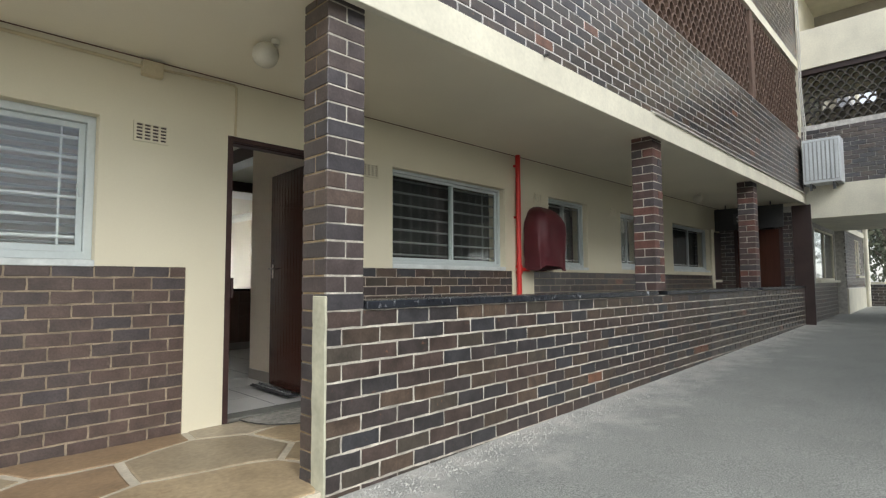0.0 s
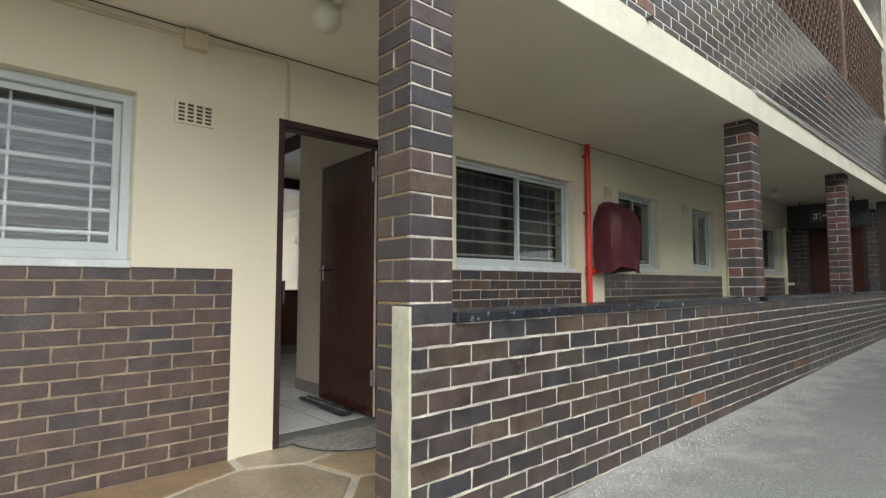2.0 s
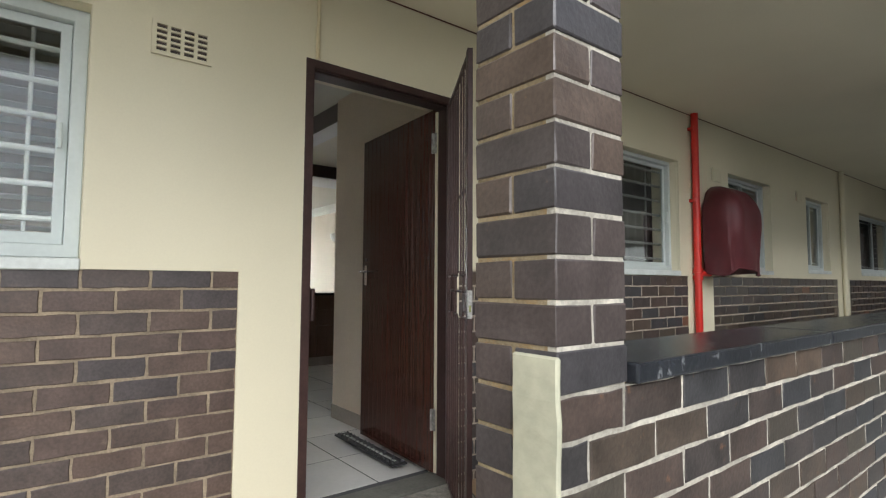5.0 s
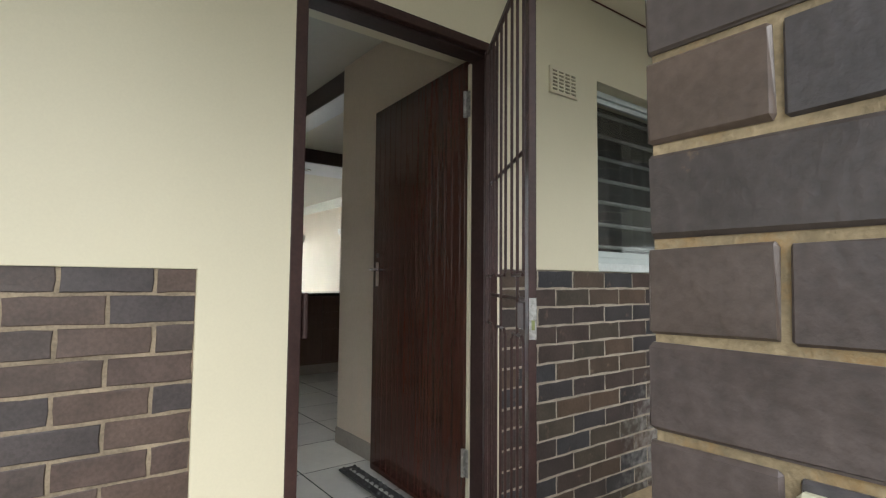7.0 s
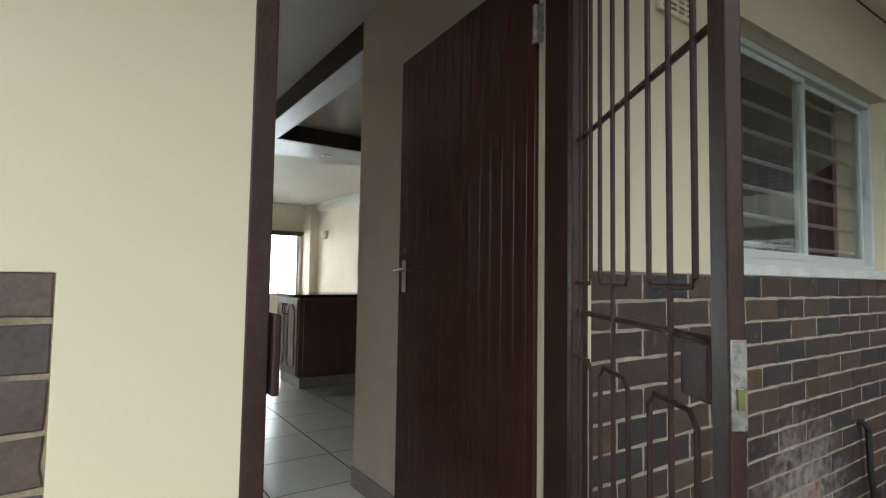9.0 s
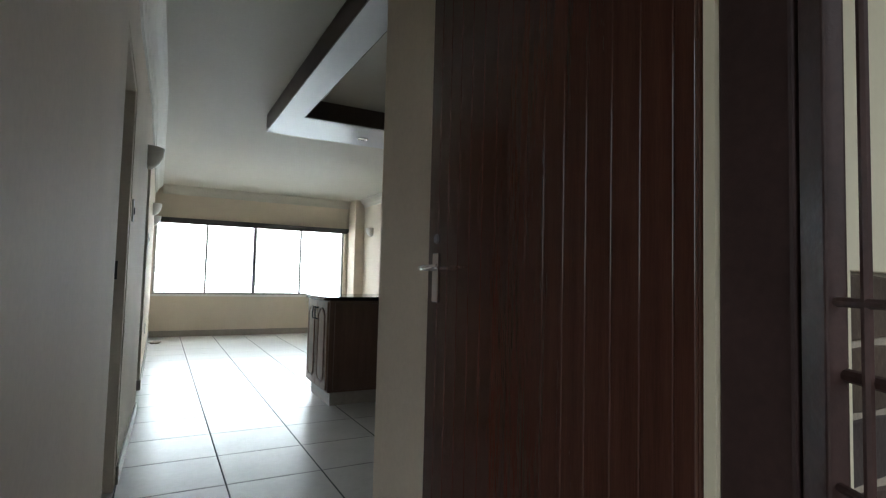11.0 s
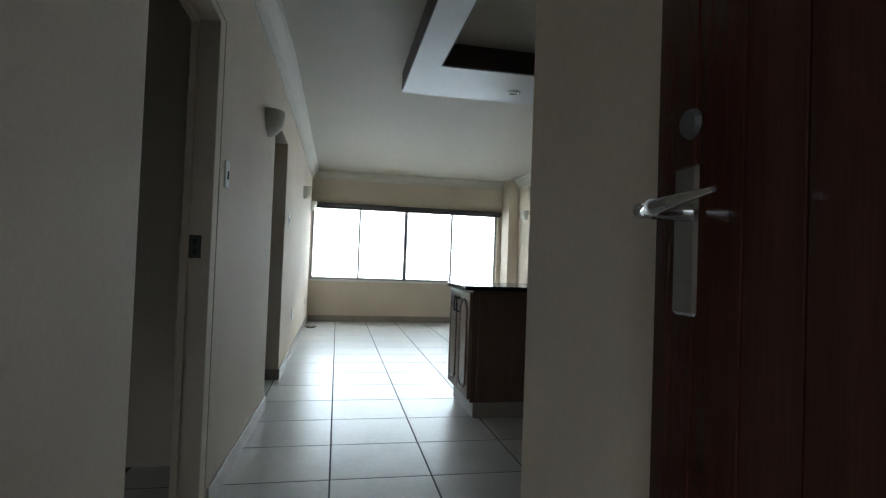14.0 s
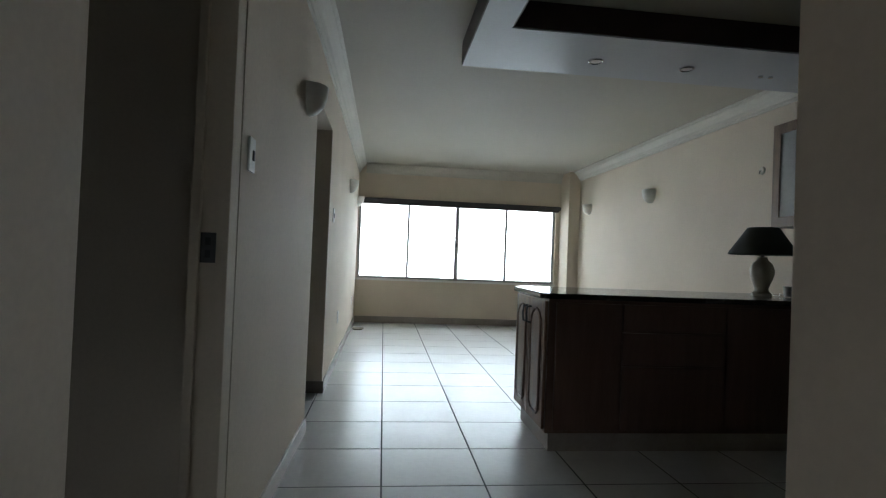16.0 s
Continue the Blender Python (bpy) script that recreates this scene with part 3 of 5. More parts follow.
# Unseen wall, added to keep low sky light off the far walkway.
light_block = wall("wall_opposite", "x", 1.2, 10.7, -0.1, 5.2, -7.3, -7.0, M_DARKVOID, "unseen dark wall added across the yard to shade the walkway")
glow = structure(box_part("backdrop", (-7.0, 12.0, 13.0, 13.05, -3.0, 7.0), glow_mat("overcast_daylight", (0.95, 0.98, 1.0), WINDOW_GLOW)), "bright white overcast daylight outside the window", "backdrop")

bm = bmesh.new()
wall_boxes(bm, "x", 0.965, XR, 1.5, 4.40, 2.305, CEIL - 0.001, [(1.142, 3.2, 1.85, 3.80)])
for v in bm.verts:
    v.co = Vector((v.co.x, v.co.z, v.co.y))
bulkhead = structure(part("ceiling_bulkhead", bm, M_GLOSSY), "dropped satin ceiling frame over the kitchen, its white darkened for dimness", "ceiling")
box_part("recess_lining", (1.143, 3.19, 3.79, 3.799, 2.312, CEIL - 0.002), M_DARKBROWN, bulkhead, "dark brown painted recess edge")
box_part("recess_lining", (1.143, 1.152, 1.86, 3.788, 2.312, CEIL - 0.002), M_DARKBROWN, bulkhead)
box_part("edge_strip", (0.959, 0.9645, 1.5, 4.40, 2.307, CEIL - 0.002), M_DARKBROWN, bulkhead, "dark brown painted outer edge")


def cornice(name, axis, u0, u1, w, side):
    """A coved moulding under the ceiling: side is the way it leans into the room."""
    prof = [(0.0, -0.135), (0.014, -0.135), (0.018, -0.118), (0.03, -0.112), (0.04, -0.08), (0.062, -0.05), (0.088, -0.03), (0.092, -0.016), (0.108, -0.012), (0.108, -0.001), (0.0, -0.001)]
    bm = bmesh.new()
    ends = []
    for u in (u0, u1):
        ends.append([bm.verts.new((w + side * p, u, CEIL + q) if axis == "y" else (u, w + side * p, CEIL + q)) for p, q in prof])
    n = len(prof)
    for k in range(n):
        bm.faces.new((ends[0][k], ends[0][(k + 1) % n], ends[1][(k + 1) % n], ends[1][k]))
    bm.faces.new(ends[0])
    bm.faces.new(ends[1])
    return structure(part(name, bm, M_CORNICE), "white coved plaster cornice", "cornice")


cornice("cornice_left", "y", 4.25, YB - 0.0, XL, 1)
skewed(cornice("cornice_left_mid", "y", 2.80, 4.249, XL, 1))
cornice("cornice_left_front", "y", 0.24, 2.799, XF, 1)
cornice("cornice_right", "y", 4.38, 8.9, XR, -1)
cornice("cornice_window", "x", XL + 0.109, 3.329, YB, -1)


def skirting(name, ext):
    return structure(box_part(name, ext, M_SKIRT, bev=0.002), "beige tile skirting", "skirting")


skirting("skirting_left_front", (XF, XF + 0.012, 0.24, 1.92, 0.0, 0.09))
skewed(skirting("skirting_left_mid", (XL, XL + 0.012, 2.80, 4.25, 0.0, 0.09)))
skirting("skirting_left_far", (XL, XL + 0.012, 5.135, YB, 0.0, 0.09))
skirting("skirting_window", (XL + 0.012, 3.33, YB - 0.012, YB, 0.0, 0.10))
skirting("skirting_right", (XR - 0.012, XR, 4.7, 8.9, 0.0, 0.09))
skirting("skirting_partition", (0.93, 0.942, 0.24, 1.585, 0.0, 0.10))
skirting("skirting_reveal", (-0.06, XL + 0.012, 5.123, 5.135, 0.0, 0.09))


# ---- openings of the facade ----
def sliding_window(x0, x1, z0, z1, label, mullion, blind=False, bars=7, uprights=(), bar_paint=None, first=0.13, step=None, f=0.045, stile=0.035):
    """An aluminium sliding window set back in the wall, with burglar bars behind the glass."""
    w = thing("window", (x0, 0.055, z0), label, "window")
    tagged(w, kind="structure")
    W, H = x1 - x0, z1 - z0
    bm = bmesh.new()
    wall_boxes(bm, "x", 0, W, 0.035, H, 0.0, 0.06, [(f, W - f, 0.035 + f, H - f)])
    rounded(part("window_frame", bm, M_ALU, w), 0.004)
    m = mullion - x0
    for a, b, y in ((f, m + 0.02, 0.012), (m - 0.02, W - f, 0.034)):
        bm = bmesh.new()
        wall_boxes(bm, "x", a + 0.001, b - 0.001, 0.036 + f, H - f - 0.001, y, y + 0.02, [(a + stile, b - stile, 0.036 + f + stile + 0.005, H - f - stile)])
        sash = rounded(part("sash", bm, M_ALU, w), 0.003)
        g = box_part("pane", (a + stile - 0.002, b - stile + 0.002, y + 0.008, y + 0.012, 0.036 + f + stile + 0.003, H - f - stile + 0.002), M_GLASS, sash, "clear glass")
        g.visible_shadow = False
    box_part("window_sill", (0.0, W, -0.08, 0.0, -0.008, 0.032), M_SILL, w, "flaking white painted sill", 0.004)
    box_part("sill_ledge", (0.0, W, 0.0, 0.16, 0.0, 0.034), M_WHITE_DIMMED, w)
    for k in range(bars):
        bm = bmesh.new()
        z = first + (step or (H - 0.2) / (bars - 1)) * k
        add_cyl(bm, (0.0, 0.10, z), (W, 0.10, z), 0.0105, seg=8)
        part("burglar_bar", bm, bar_paint or M_BAR, w)
    for u in uprights:
        bm = bmesh.new()
        add_cyl(bm, (u - x0, 0.112, 0.036), (u - x0, 0.112, H), 0.007, seg=8)
        part("burglar_bar", bm, bar_paint or M_BAR, w)
    bm = bmesh.new()
    add_box(bm, W - f - 0.032, W - f - 0.018, -0.008, 0.012, H * 0.45, H * 0.45 + 0.09, 0.003)
    part("catch", bm, M_ALU, w)
    if blind:
        n = 15
        for k in range(n):
            bm = bmesh.new()
            z = 0.06 + (H - 0.1) * (k + 0.5) / n
            add_box(bm, 0.03, W - 0.03, -0.024, 0.024, -0.0012, 0.0012)
            s = part("blind_slat", bm, M_BLIND, w)
            s.matrix_basis = pose(0, 0.15, z, -14, 0, 0)
    return w


sliding_window(*WINDOWS[0], "white aluminium sliding window with bars and a closed blind", -1.62, True, 6, (-2.1, -1.28, -0.94), None, 0.172, 0.1215)
sliding_window(*WINDOWS[1], "white aluminium sliding window with burglar bars and flaking sill", 2.38, False, 7, (1.57, 2.98), M_WHITE_DIMMED, f=0.03, stile=0.027)
sliding_window(*WINDOWS[2], "white aluminium sliding window half behind a hose cover", 4.54, False, 2, f=0.03, stile=0.027)
sliding_window(*WINDOWS[3], "narrow white aluminium sliding window above brick dado", 6.42, False, 2, f=0.03, stile=0.027)
sliding_window(*WINDOWS[4], "wide aluminium sliding window near the walkway's end", 9.1, False, 2, f=0.03, stile=0.027)
M_CURTAIN = mat("dull_green_curtain", (0.12, 0.15, 0.13), 0.8, 0.2, 4, 30, 0.3, stretch=(6, 1, 0.3))
# Cloth of an added curtain; its dark tone replaces the kitchen's dimness.
M_DARKCURTAIN = mat("dark_net_curtain", (0.075, 0.075, 0.07), 0.9, 0.2, 4, 30, 0.3, stretch=(6, 1, 0.3))


def curtain(a, b, material, label, y=0.31):
    """A gathered curtain hung from the ceiling behind a window."""
    bm = bmesh.new()
    n = int((b - a) / 0.025)
    for z0, z1 in ((0.95, CEIL),):
        top = [bm.verts.new((a + (b - a) * k / n, y + 0.018 * math.sin(k * 1.25) + 0.006 * math.sin(k * 0.37), z1)) for k in range(n + 1)]
        low = [bm.verts.new((a + (b - a) * k / n, y + 0.026 * math.sin(k * 1.25 + 0.3) + 0.01 * math.sin(k * 0.4), z0)) for k in range(n + 1)]
        for k in range(n):
            bm.faces.new((low[k], low[k + 1], top[k + 1], top[k]))
    ob = part("curtain", bm, material, None, "", True)
    md = ob.modifiers.new("thickness", "SOLIDIFY")
    md.thickness = 0.003
    return tagged(ob, label, "curtain", "curtains behind the windows")


for a, b, z0, z1 in WINDOWS[2:]:
    curtain(a - 0.1, b + 0.1, M_CURTAIN, "dull green curtain hanging behind the window")
# Added curtain that hides the lit kitchen, so the panes look dark.
for a, b, z0, z1 in WINDOWS[1:2]:
    curtain(max(a - 0.15, 1.26) if a > 0 else a - 0.15, b + 0.31, M_DARKCURTAIN, "added dark curtain standing in for the dim kitchen", 0.275)

bm = bmesh.new()
wall_boxes(bm, "x", 0.0, 0.84, 0.0, 2.0, 0.012, 0.100, [(0.035, 0.805, -0.1, 1.962)])
door_frame = structure(rounded(part("door_frame", bm, M_FRAME), 0.004), "dark brown painted steel entrance door frame", "door frame")
thresh = structure(rounded(box_part("door_threshold", (0.0, 0.84, 0.0, 0.16, -0.02, 0.022), M_THRESH), 0.006), "worn grey concrete door threshold", "threshold")
keep = tagged(rounded(box_part("gate_lock_keep", (0.0355, 0.05, -0.025, 0.06, 0.86, 1.0), M_GATE), 0.004), "brown steel lock keep welded to the door frame", "lock keep")


def entrance_door():
    """A boarded mahogany leaf, standing open into the flat."""
    d = thing("entrance_door", (0.808, 0.118, 0.03), "glossy mahogany boarded entrance door standing wide open", "door", rz=86.5)
    tagged(d, kind="structure")
    L, T, H = 0.85, 0.042, 1.945
    box_part("core", (0.0, L, -T / 2 + 0.006, T / 2 - 0.006, 0.0, H), M_DOOR, d)
    cuts = [0.0] + [0.034 + 0.058 * k for k in range(14)] + [L]
    for a, b in zip(cuts, cuts[1:]):
        for s in (-1, 1):
            bm = bmesh.new()
            y0, y1 = (T / 2 - 0.007, T / 2) if s > 0 else (-T / 2, -T / 2 + 0.007)
            add_box(bm, a + 0.0008, b - 0.0008, y0, y1, 0.002, H - 0.002, 0.0009)
            part("board", bm, M_DOOR, d)
    lock = 0.055
    for s in (1,):
        bm = bmesh.new()
        add_box(bm, L - lock - 0.0165, L - lock + 0.0165, T / 2, T / 2 + 0.006, 0.978, 1.108, 0.003)
        plate = part("lock_plate", bm, M_CHROME, d, "satin chrome escutcheon plate")
        bm = bmesh.new()
        y = T / 2
        add_tube(bm, [(L - lock, y + 0.004, 1.067), (L - lock, y + 0.034, 1.067), (L - lock - 0.004, y + 0.042, 1.067), (L - lock - 0.016, y + 0.044, 1.068)], 0.0075, 10)
        add_cyl(bm, (L - lock + 0.005, y + 0.043, 1.067), (L - lock - 0.04, y + 0.043, 1.070), 0.0072, 0.0054, 12)
        add_cyl(bm, (L - lock - 0.038, y + 0.043, 1.070), (L - lock - 0.088, y + 0.04, 1.074), 0.0055, 0.0022, 12)
        part("handle", bm, M_CHROME, d, "chrome lever handle", True)
        bm = bmesh.new()
        add_cyl(bm, (L - lock, T / 2, 1.145), (L - lock, T / 2 + 0.005, 1.145), 0.0135, 0.0115, 20)
        part("key_cover", bm, M_BRACKET, d, "dark round night latch cover")
    for z in (0.22, 1.70):
        bm = bmesh.new()
        add_box(bm, -0.028, 0.0, T / 2 - 0.006, T / 2 - 0.002, z, z + 0.11)
        add_cyl(bm, (-0.004, T / 2 + 0.004, z), (-0.004, T / 2 + 0.004, z + 0.11), 0.008, seg=10)
        part("hinge", bm, M_STEEL, d, "worn steel butt hinge")
    return d


entrance_door()
jamb_strip = structure(box_part("door_stop_strip", (0.799, 0.838, 0.1005, 0.1165, 0.03, 1.96), M_CREAM), "cream painted edge of the door reveal", "trim")


def security_gate():
    """A barred steel gate, swung out over the walkway."""
    g = thing("security_gate", (0.79, -0.012, 0.03), "brown painted barred steel security gate swung open outward", "gate", rz=-121.8)
    L, H = 0.70, 1.93
    for a in (0.0, L - 0.04):
        rounded(box_part("upright", (a, a + 0.04, -0.011, 0.011, 0.0, H), M_GATE, g, "chipped brown square tube"), 0.003)
    for z in (0.0, H - 0.02):
        box_part("rail", (0.04, L - 0.04, -0.006, 0.006, z, z + 0.018), M_GATE, g)
    for z in (0.96, 1.388):
        bm = bmesh.new()
        add_tube(bm, [(0.03, 0.008, z), (L * 0.5, 0.0075, z), (L - 0.03, 0.008, z)], 0.0065, 8)
        part("cross_bar", bm, M_GATE, g)
    for c in (0.078, 0.29, 0.53):
        for a, b in ((1.03, H - 0.02), (0.10, 0.855)):
            r = 0.075
            if a > 1:
                pts = [(c - r, 0, b), (c - r, 0, a + 0.012), (c - r + 0.012, 0, a), (c + r - 0.012, 0, a), (c + r, 0, a + 0.012), (c + r, 0, b)]
            else:
                pts = [(c - r, 0, a - 0.09), (c - r, 0, b - 0.02), (c - r + 0.02, 0, b), (c + r - 0.02, 0, b), (c + r, 0, b - 0.02), (c + r, 0, a - 0.09)]
            bm = bmesh.new()
            add_tube(bm, pts, 0.0049, 8)
            part("hairpin_bar", bm, M_GATE, g)
        bm = bmesh.new()
        add_tube(bm, [(c, 0, 0.01), (c, 0, 0.9), (c, 0, H - 0.01)], 0.0049, 8)
        part("bar", bm, M_GATE, g)
    box = rounded(box_part("lock_box", (L - 0.115, L - 0.041, -0.014, 0.014, 0.88, 0.955), M_FRAME, g, "brown steel lock box"), 0.004)
    box_part("lock_plate", (L + 0.0005, L + 0.003, -0.0095, 0.0095, 0.86, 0.968), M_STEEL, g, "scratched bare steel lock plate")
    box_part("latch", (L + 0.0035, L + 0.007, -0.004, 0.004, 0.885, 0.91), M_BRASS, g, "dull brass latch bolt")
    for z in (0.25, 1.6):
        bm = bmesh.new()
        add_cyl(bm, (-0.008, 0, z), (-0.008, 0, z + 0.08), 0.009, seg=10)
        part("hinge", bm, M_GATE, g)
    return g


security_gate()
bm = bmesh.new()
wall_boxes(bm, "x", -0.010, 0.845, 0.0, 2.005, -0.0205, 0.008, [(0.03, 0.81, -0.1, 1.968)])
gate_frame = structure(rounded(part("gate_frame", bm, M_GATE), 0.003), "brown painted flat steel gate frame round the doorway", "gate frame")

# ---- the walkway's piers and parapet ----
parapet = wall("wall_parapet", "x", -0.158, 10.74, -0.2, 0.822, PARAPET_Y + 0.0028, PARAPET_Y + 0.20, M_MORTAR_W, "dark clinker brick parapet with pale pointing")


def coping_stone(x0, x1):
    return rounded(box_part("coping_block", (x0, x1, PARAPET_Y - 0.022, PARAPET_Y + 0.235, 0.824, 0.868), M_COPE, parapet), 0.006, 2)


spans = [(0.06, 3.66), (3.88, 7.33), (7.55, 10.72)]
for a, b in spans:
    n = round((b - a) / 1.2)
    for i in range(n):
        coping_stone(a + (b - a) * i / n + 0.001, a + (b - a) * (i + 1) / n - 0.001)


def pier(x1, z0, material, mortar, label, turn=99, bonded=False, front=None):
    """A square brick pier: pairs of stretchers laid crosswise, course by course."""
    x0 = x1 - PIER
    p = thing("brick_pier", (x0, PARAPET_Y, z0), label, "pier", "brick piers along the walkway")
    g = 0.0045
    H = soffit_z(x0) - z0 - 0.001
    box_part("mortar_core", (g, PIER - g, g, PIER - g, 0.0, H), mortar, p, "ochre mortar joints")
    if front:
        box_part("front_pointing", (g - 0.0006, PIER - g + 0.0006, g - 0.0006, g + 0.02, 0.0, H - 0.001), front, p, "pale weathered pointing")
    rnd = random.Random(round(x1 * 10))
    k, zb = 0, 0.0
    while zb < H - 0.02:
        ch = min(COURSE, H - zb)
        z = zb + ch / 2
        h = (PIER - 0.009) / 2
        across = (k % 2 == 0) if k <= turn else (k % 2 == 1)
        for s in (0, 1):
            c = h / 2 + s * (h + 0.009)
            if bonded and k <= turn:
                if not across:
                    lay_brick(c, PIER - h / 2, z, h, h, ch - 0.0092, p, material, 0, rnd, True)
                elif s:
                    lay_brick(PIER / 2, c, z, PIER, h, ch - 0.0092, p, material, 0, rnd, True)
            elif across:
                lay_brick(PIER / 2, c, z, PIER, h, ch - 0.0092, p, material, 0, rnd, True)
            else:
                lay_brick(c, PIER / 2, z, PIER, h, ch - 0.0092, p, material, 90, rnd, True)
        k, zb = k + 1, zb + ch
    return p


# ---- walkway fittings ----
def air_brick(x0, x1, z0, z1, nx, nz):
    """A clay air brick with rows of slots."""
    a = thing("air_vent", (x0, -0.018, z0), "cream painted clay air vent with slots", "vent", "air vents in the facade")
    W, H = x1 - x0, z1 - z0
    holes = []
    cw, ch = (W - 0.02) / nx, (H - 0.02) / nz
    for i in range(nx):
        for j in range(nz):
            holes.append((0.01 + i * cw + 0.006, 0.01 + (i + 1) * cw - 0.006, 0.01 + j * ch + 0.004, 0.01 + (j + 1) * ch - 0.004))
    bm = bmesh.new()
    wall_boxes(bm, "x", 0, W, 0, H, -0.014, -0.003, holes)
    part("grille", bm, M_CREAM, a)
    # Dark sheet close behind the grille gives the slots their shade.
    box_part("backing", (0.004, W - 0.004, -0.003, 0.0, 0.004, H - 0.004), M_DARKBROWN, a, "dark sheet painted as the slots' shade")
    return a


air_brick(-0.605, -0.40, 1.855, 1.982, 4, 5)
air_brick(1.15, 1.34, 1.885, 2.005, 4, 6)
air_brick(3.74, 3.90, 1.93, 2.05, 4, 6)
air_brick(5.72, 5.88, 1.95, 2.06, 4, 6)


def tube_thing(name, pts, r, material, label, category, seg=10):
    bm = bmesh.new()
    add_tube(bm, pts, r, seg)
    return tagged(part(name, bm, material, None, "", True), label, category)


tube_thing("conduit", [(-4.0, -0.029, 2.335), (-0.57, -0.029, 2.335)], 0.011, M_CONDUIT, "cream painted conduit along the top of the wall", "conduit")
tube_thing("conduit", [(-0.46, -0.027, 2.345), (-0.1, -0.027, 2.365), (0.02, -0.027, 2.37), (0.04, -0.027, 2.355), (0.04, -0.027, 2.005)], 0.009, M_CONDUIT, "cream painted conduit dropping to the door head", "conduit")
jb = tagged(rounded(box_part("junction_box", (-0.575, -0.455, -0.075, -0.018, 2.275, 2.37), M_CONDUIT), 0.006), "cream painted square junction box on the wall", "junction box")
tube_thing("ceiling_joint_wire", [(-4.0, -0.022, soffit_z(-4.0) - 0.002), (10.74, -0.022, soffit_z(10.74) - 0.002)], 0.0042, M_RUST, "thin rust red wire along the wall and ceiling joint", "wire", 6)


def globe_lamp(x, y):
    g = thing("ceiling_lamp", (x, y, soffit_z(x)), "round frosted globe lamp on the walkway ceiling", "lamp", "walkway globe lamps")
    bm = bmesh.new()
    add_cyl(bm, (0.045, -0.03, -0.035), (0.045, -0.03, 0.004), 0.028, 0.024, 18)
    part("base", bm, M_CREAM2, g, "cream lamp base")
    bm = bmesh.new()
    bmesh.ops.create_uvsphere(bm, u_segments=24, v_segments=14, radius=0.076, matrix=pose(0, 0, -0.096))
    part("globe", bm, M_GLOBE, g, "frosted white globe", True)
    return g


globe_lamp(-0.13, -0.80)
globe_lamp(8.0, -0.5)

rp = thing("fire_pipe", (3.365, -0.06, 0.0), "bright red painted fire pipe up the wall", "pipe")
bm = bmesh.new()
add_cyl(bm, (0, 0, -0.02), (0, 0, soffit_z(3.365)), 0.029, seg=16)
part("pipe", bm, M_RED, rp, "", True)
for z in (1.06, 1.12):
    bm = bmesh.new()
    add_cyl(bm, (0, 0, z), (0, 0, z + 0.035), 0.038, seg=16)
    part("coupling", bm, M_RED, rp, "", True)
bm = bmesh.new()
add_cyl(bm, (0, 0, 1.11), (0.16, -0.02, 1.11), 0.022, seg=12)
part("branch", bm, M_RED, rp, "", True)
for z in (0.3, 1.7, 2.3):
    bm = bmesh.new()
    add_box(bm, -0.036, 0.036, -0.01, 0.045, z, z + 0.025, 0.003)
    part("clamp", bm, M_RED, rp)


def hose_cover():
    """A vinyl cover sagging over a wall-mounted hose reel."""
    bm = bmesh.new()
    nz, na = 22, 36
    rings = []
    for i in range(nz + 1):
        f = i / nz
        z = 1.13 + 0.74 * f
        top = max(0.0, (f - 0.62) / 0.38)
        k = math.sqrt(max(0.0, 1 - top ** 2.2))
        w, d = 0.285 * (0.97 + 0.05 * math.sin(f * 4)) * max(k, 0.12), 0.33 * (0.86 + 0.14 * f) * max(k, 0.25)
        ring = []
        for j in range(na):
            a = 2 * math.pi * j / na
            cx, sy = math.cos(a), math.sin(a)
            p = 0.5
            x = math.copysign(abs(cx) ** p, cx) * w
            y = math.copysign(abs(sy) ** p, sy) * d / 2 - d / 2
            fold = 0.016 * math.sin(a * 7 + f * 5) * (1 - f * 0.6) + 0.022 * noise.noise((x * 9, y * 9, z * 4))
            drop = 0.03 * math.sin(a * 3 + 1) * (1 - f) if f < 0.1 else 0
            ring.append(bm.verts.new((3.745 + x + cx * fold, min(-0.02, y + sy * fold - 0.02), z + drop)))
        rings.append(ring)
    for q, r in zip(rings, rings[1:]):
        for j in range(na):
            bm.faces.new((q[j], q[(j + 1) % na], r[(j + 1) % na], r[j]))
    bm.faces.new(rings[0])
    bm.faces.new(rings[-1])
    hem = [v.co.copy() for v in rings[0]]
    ob = tagged(part("hose_reel_cover", bm, M_MAROON, None, "", True), "faded maroon vinyl cover over a wall hose reel", "hose cover")
    bm = bmesh.new()
    add_tube(bm, hem + hem[:1], 0.008, 6)
    part("hem", bm, M_MAROON, ob, "", True)
    return ob


hose_cover()
bm = bmesh.new()
rnd = random.Random(12)
for k in range(46):
    u, w = rnd.uniform(3.62, 4.5), rnd.uniform(-0.075, -0.01)
    r = rnd.uniform(0.012, 0.035)
    a = rnd.uniform(0, 6)
    lift = rnd.uniform(0.0, 0.014)
    vs = [bm.verts.new((u + r * math.cos(a + q * 1.26) * rnd.uniform(0.6, 1.2), w + 0.5 * r * math.sin(a + q * 1.26), (0.012 if q % 2 else 0.0) + lift)) for q in range(5)]
    bm.faces.new(vs)
flakes = part("paint_flakes", bm, M_SILL)
flakes.location = (0, 0, 1.13 + 0.033)
tagged(flakes, "curled white paint flakes on the sill under the hose cover", "paint flakes", "", "stuff")
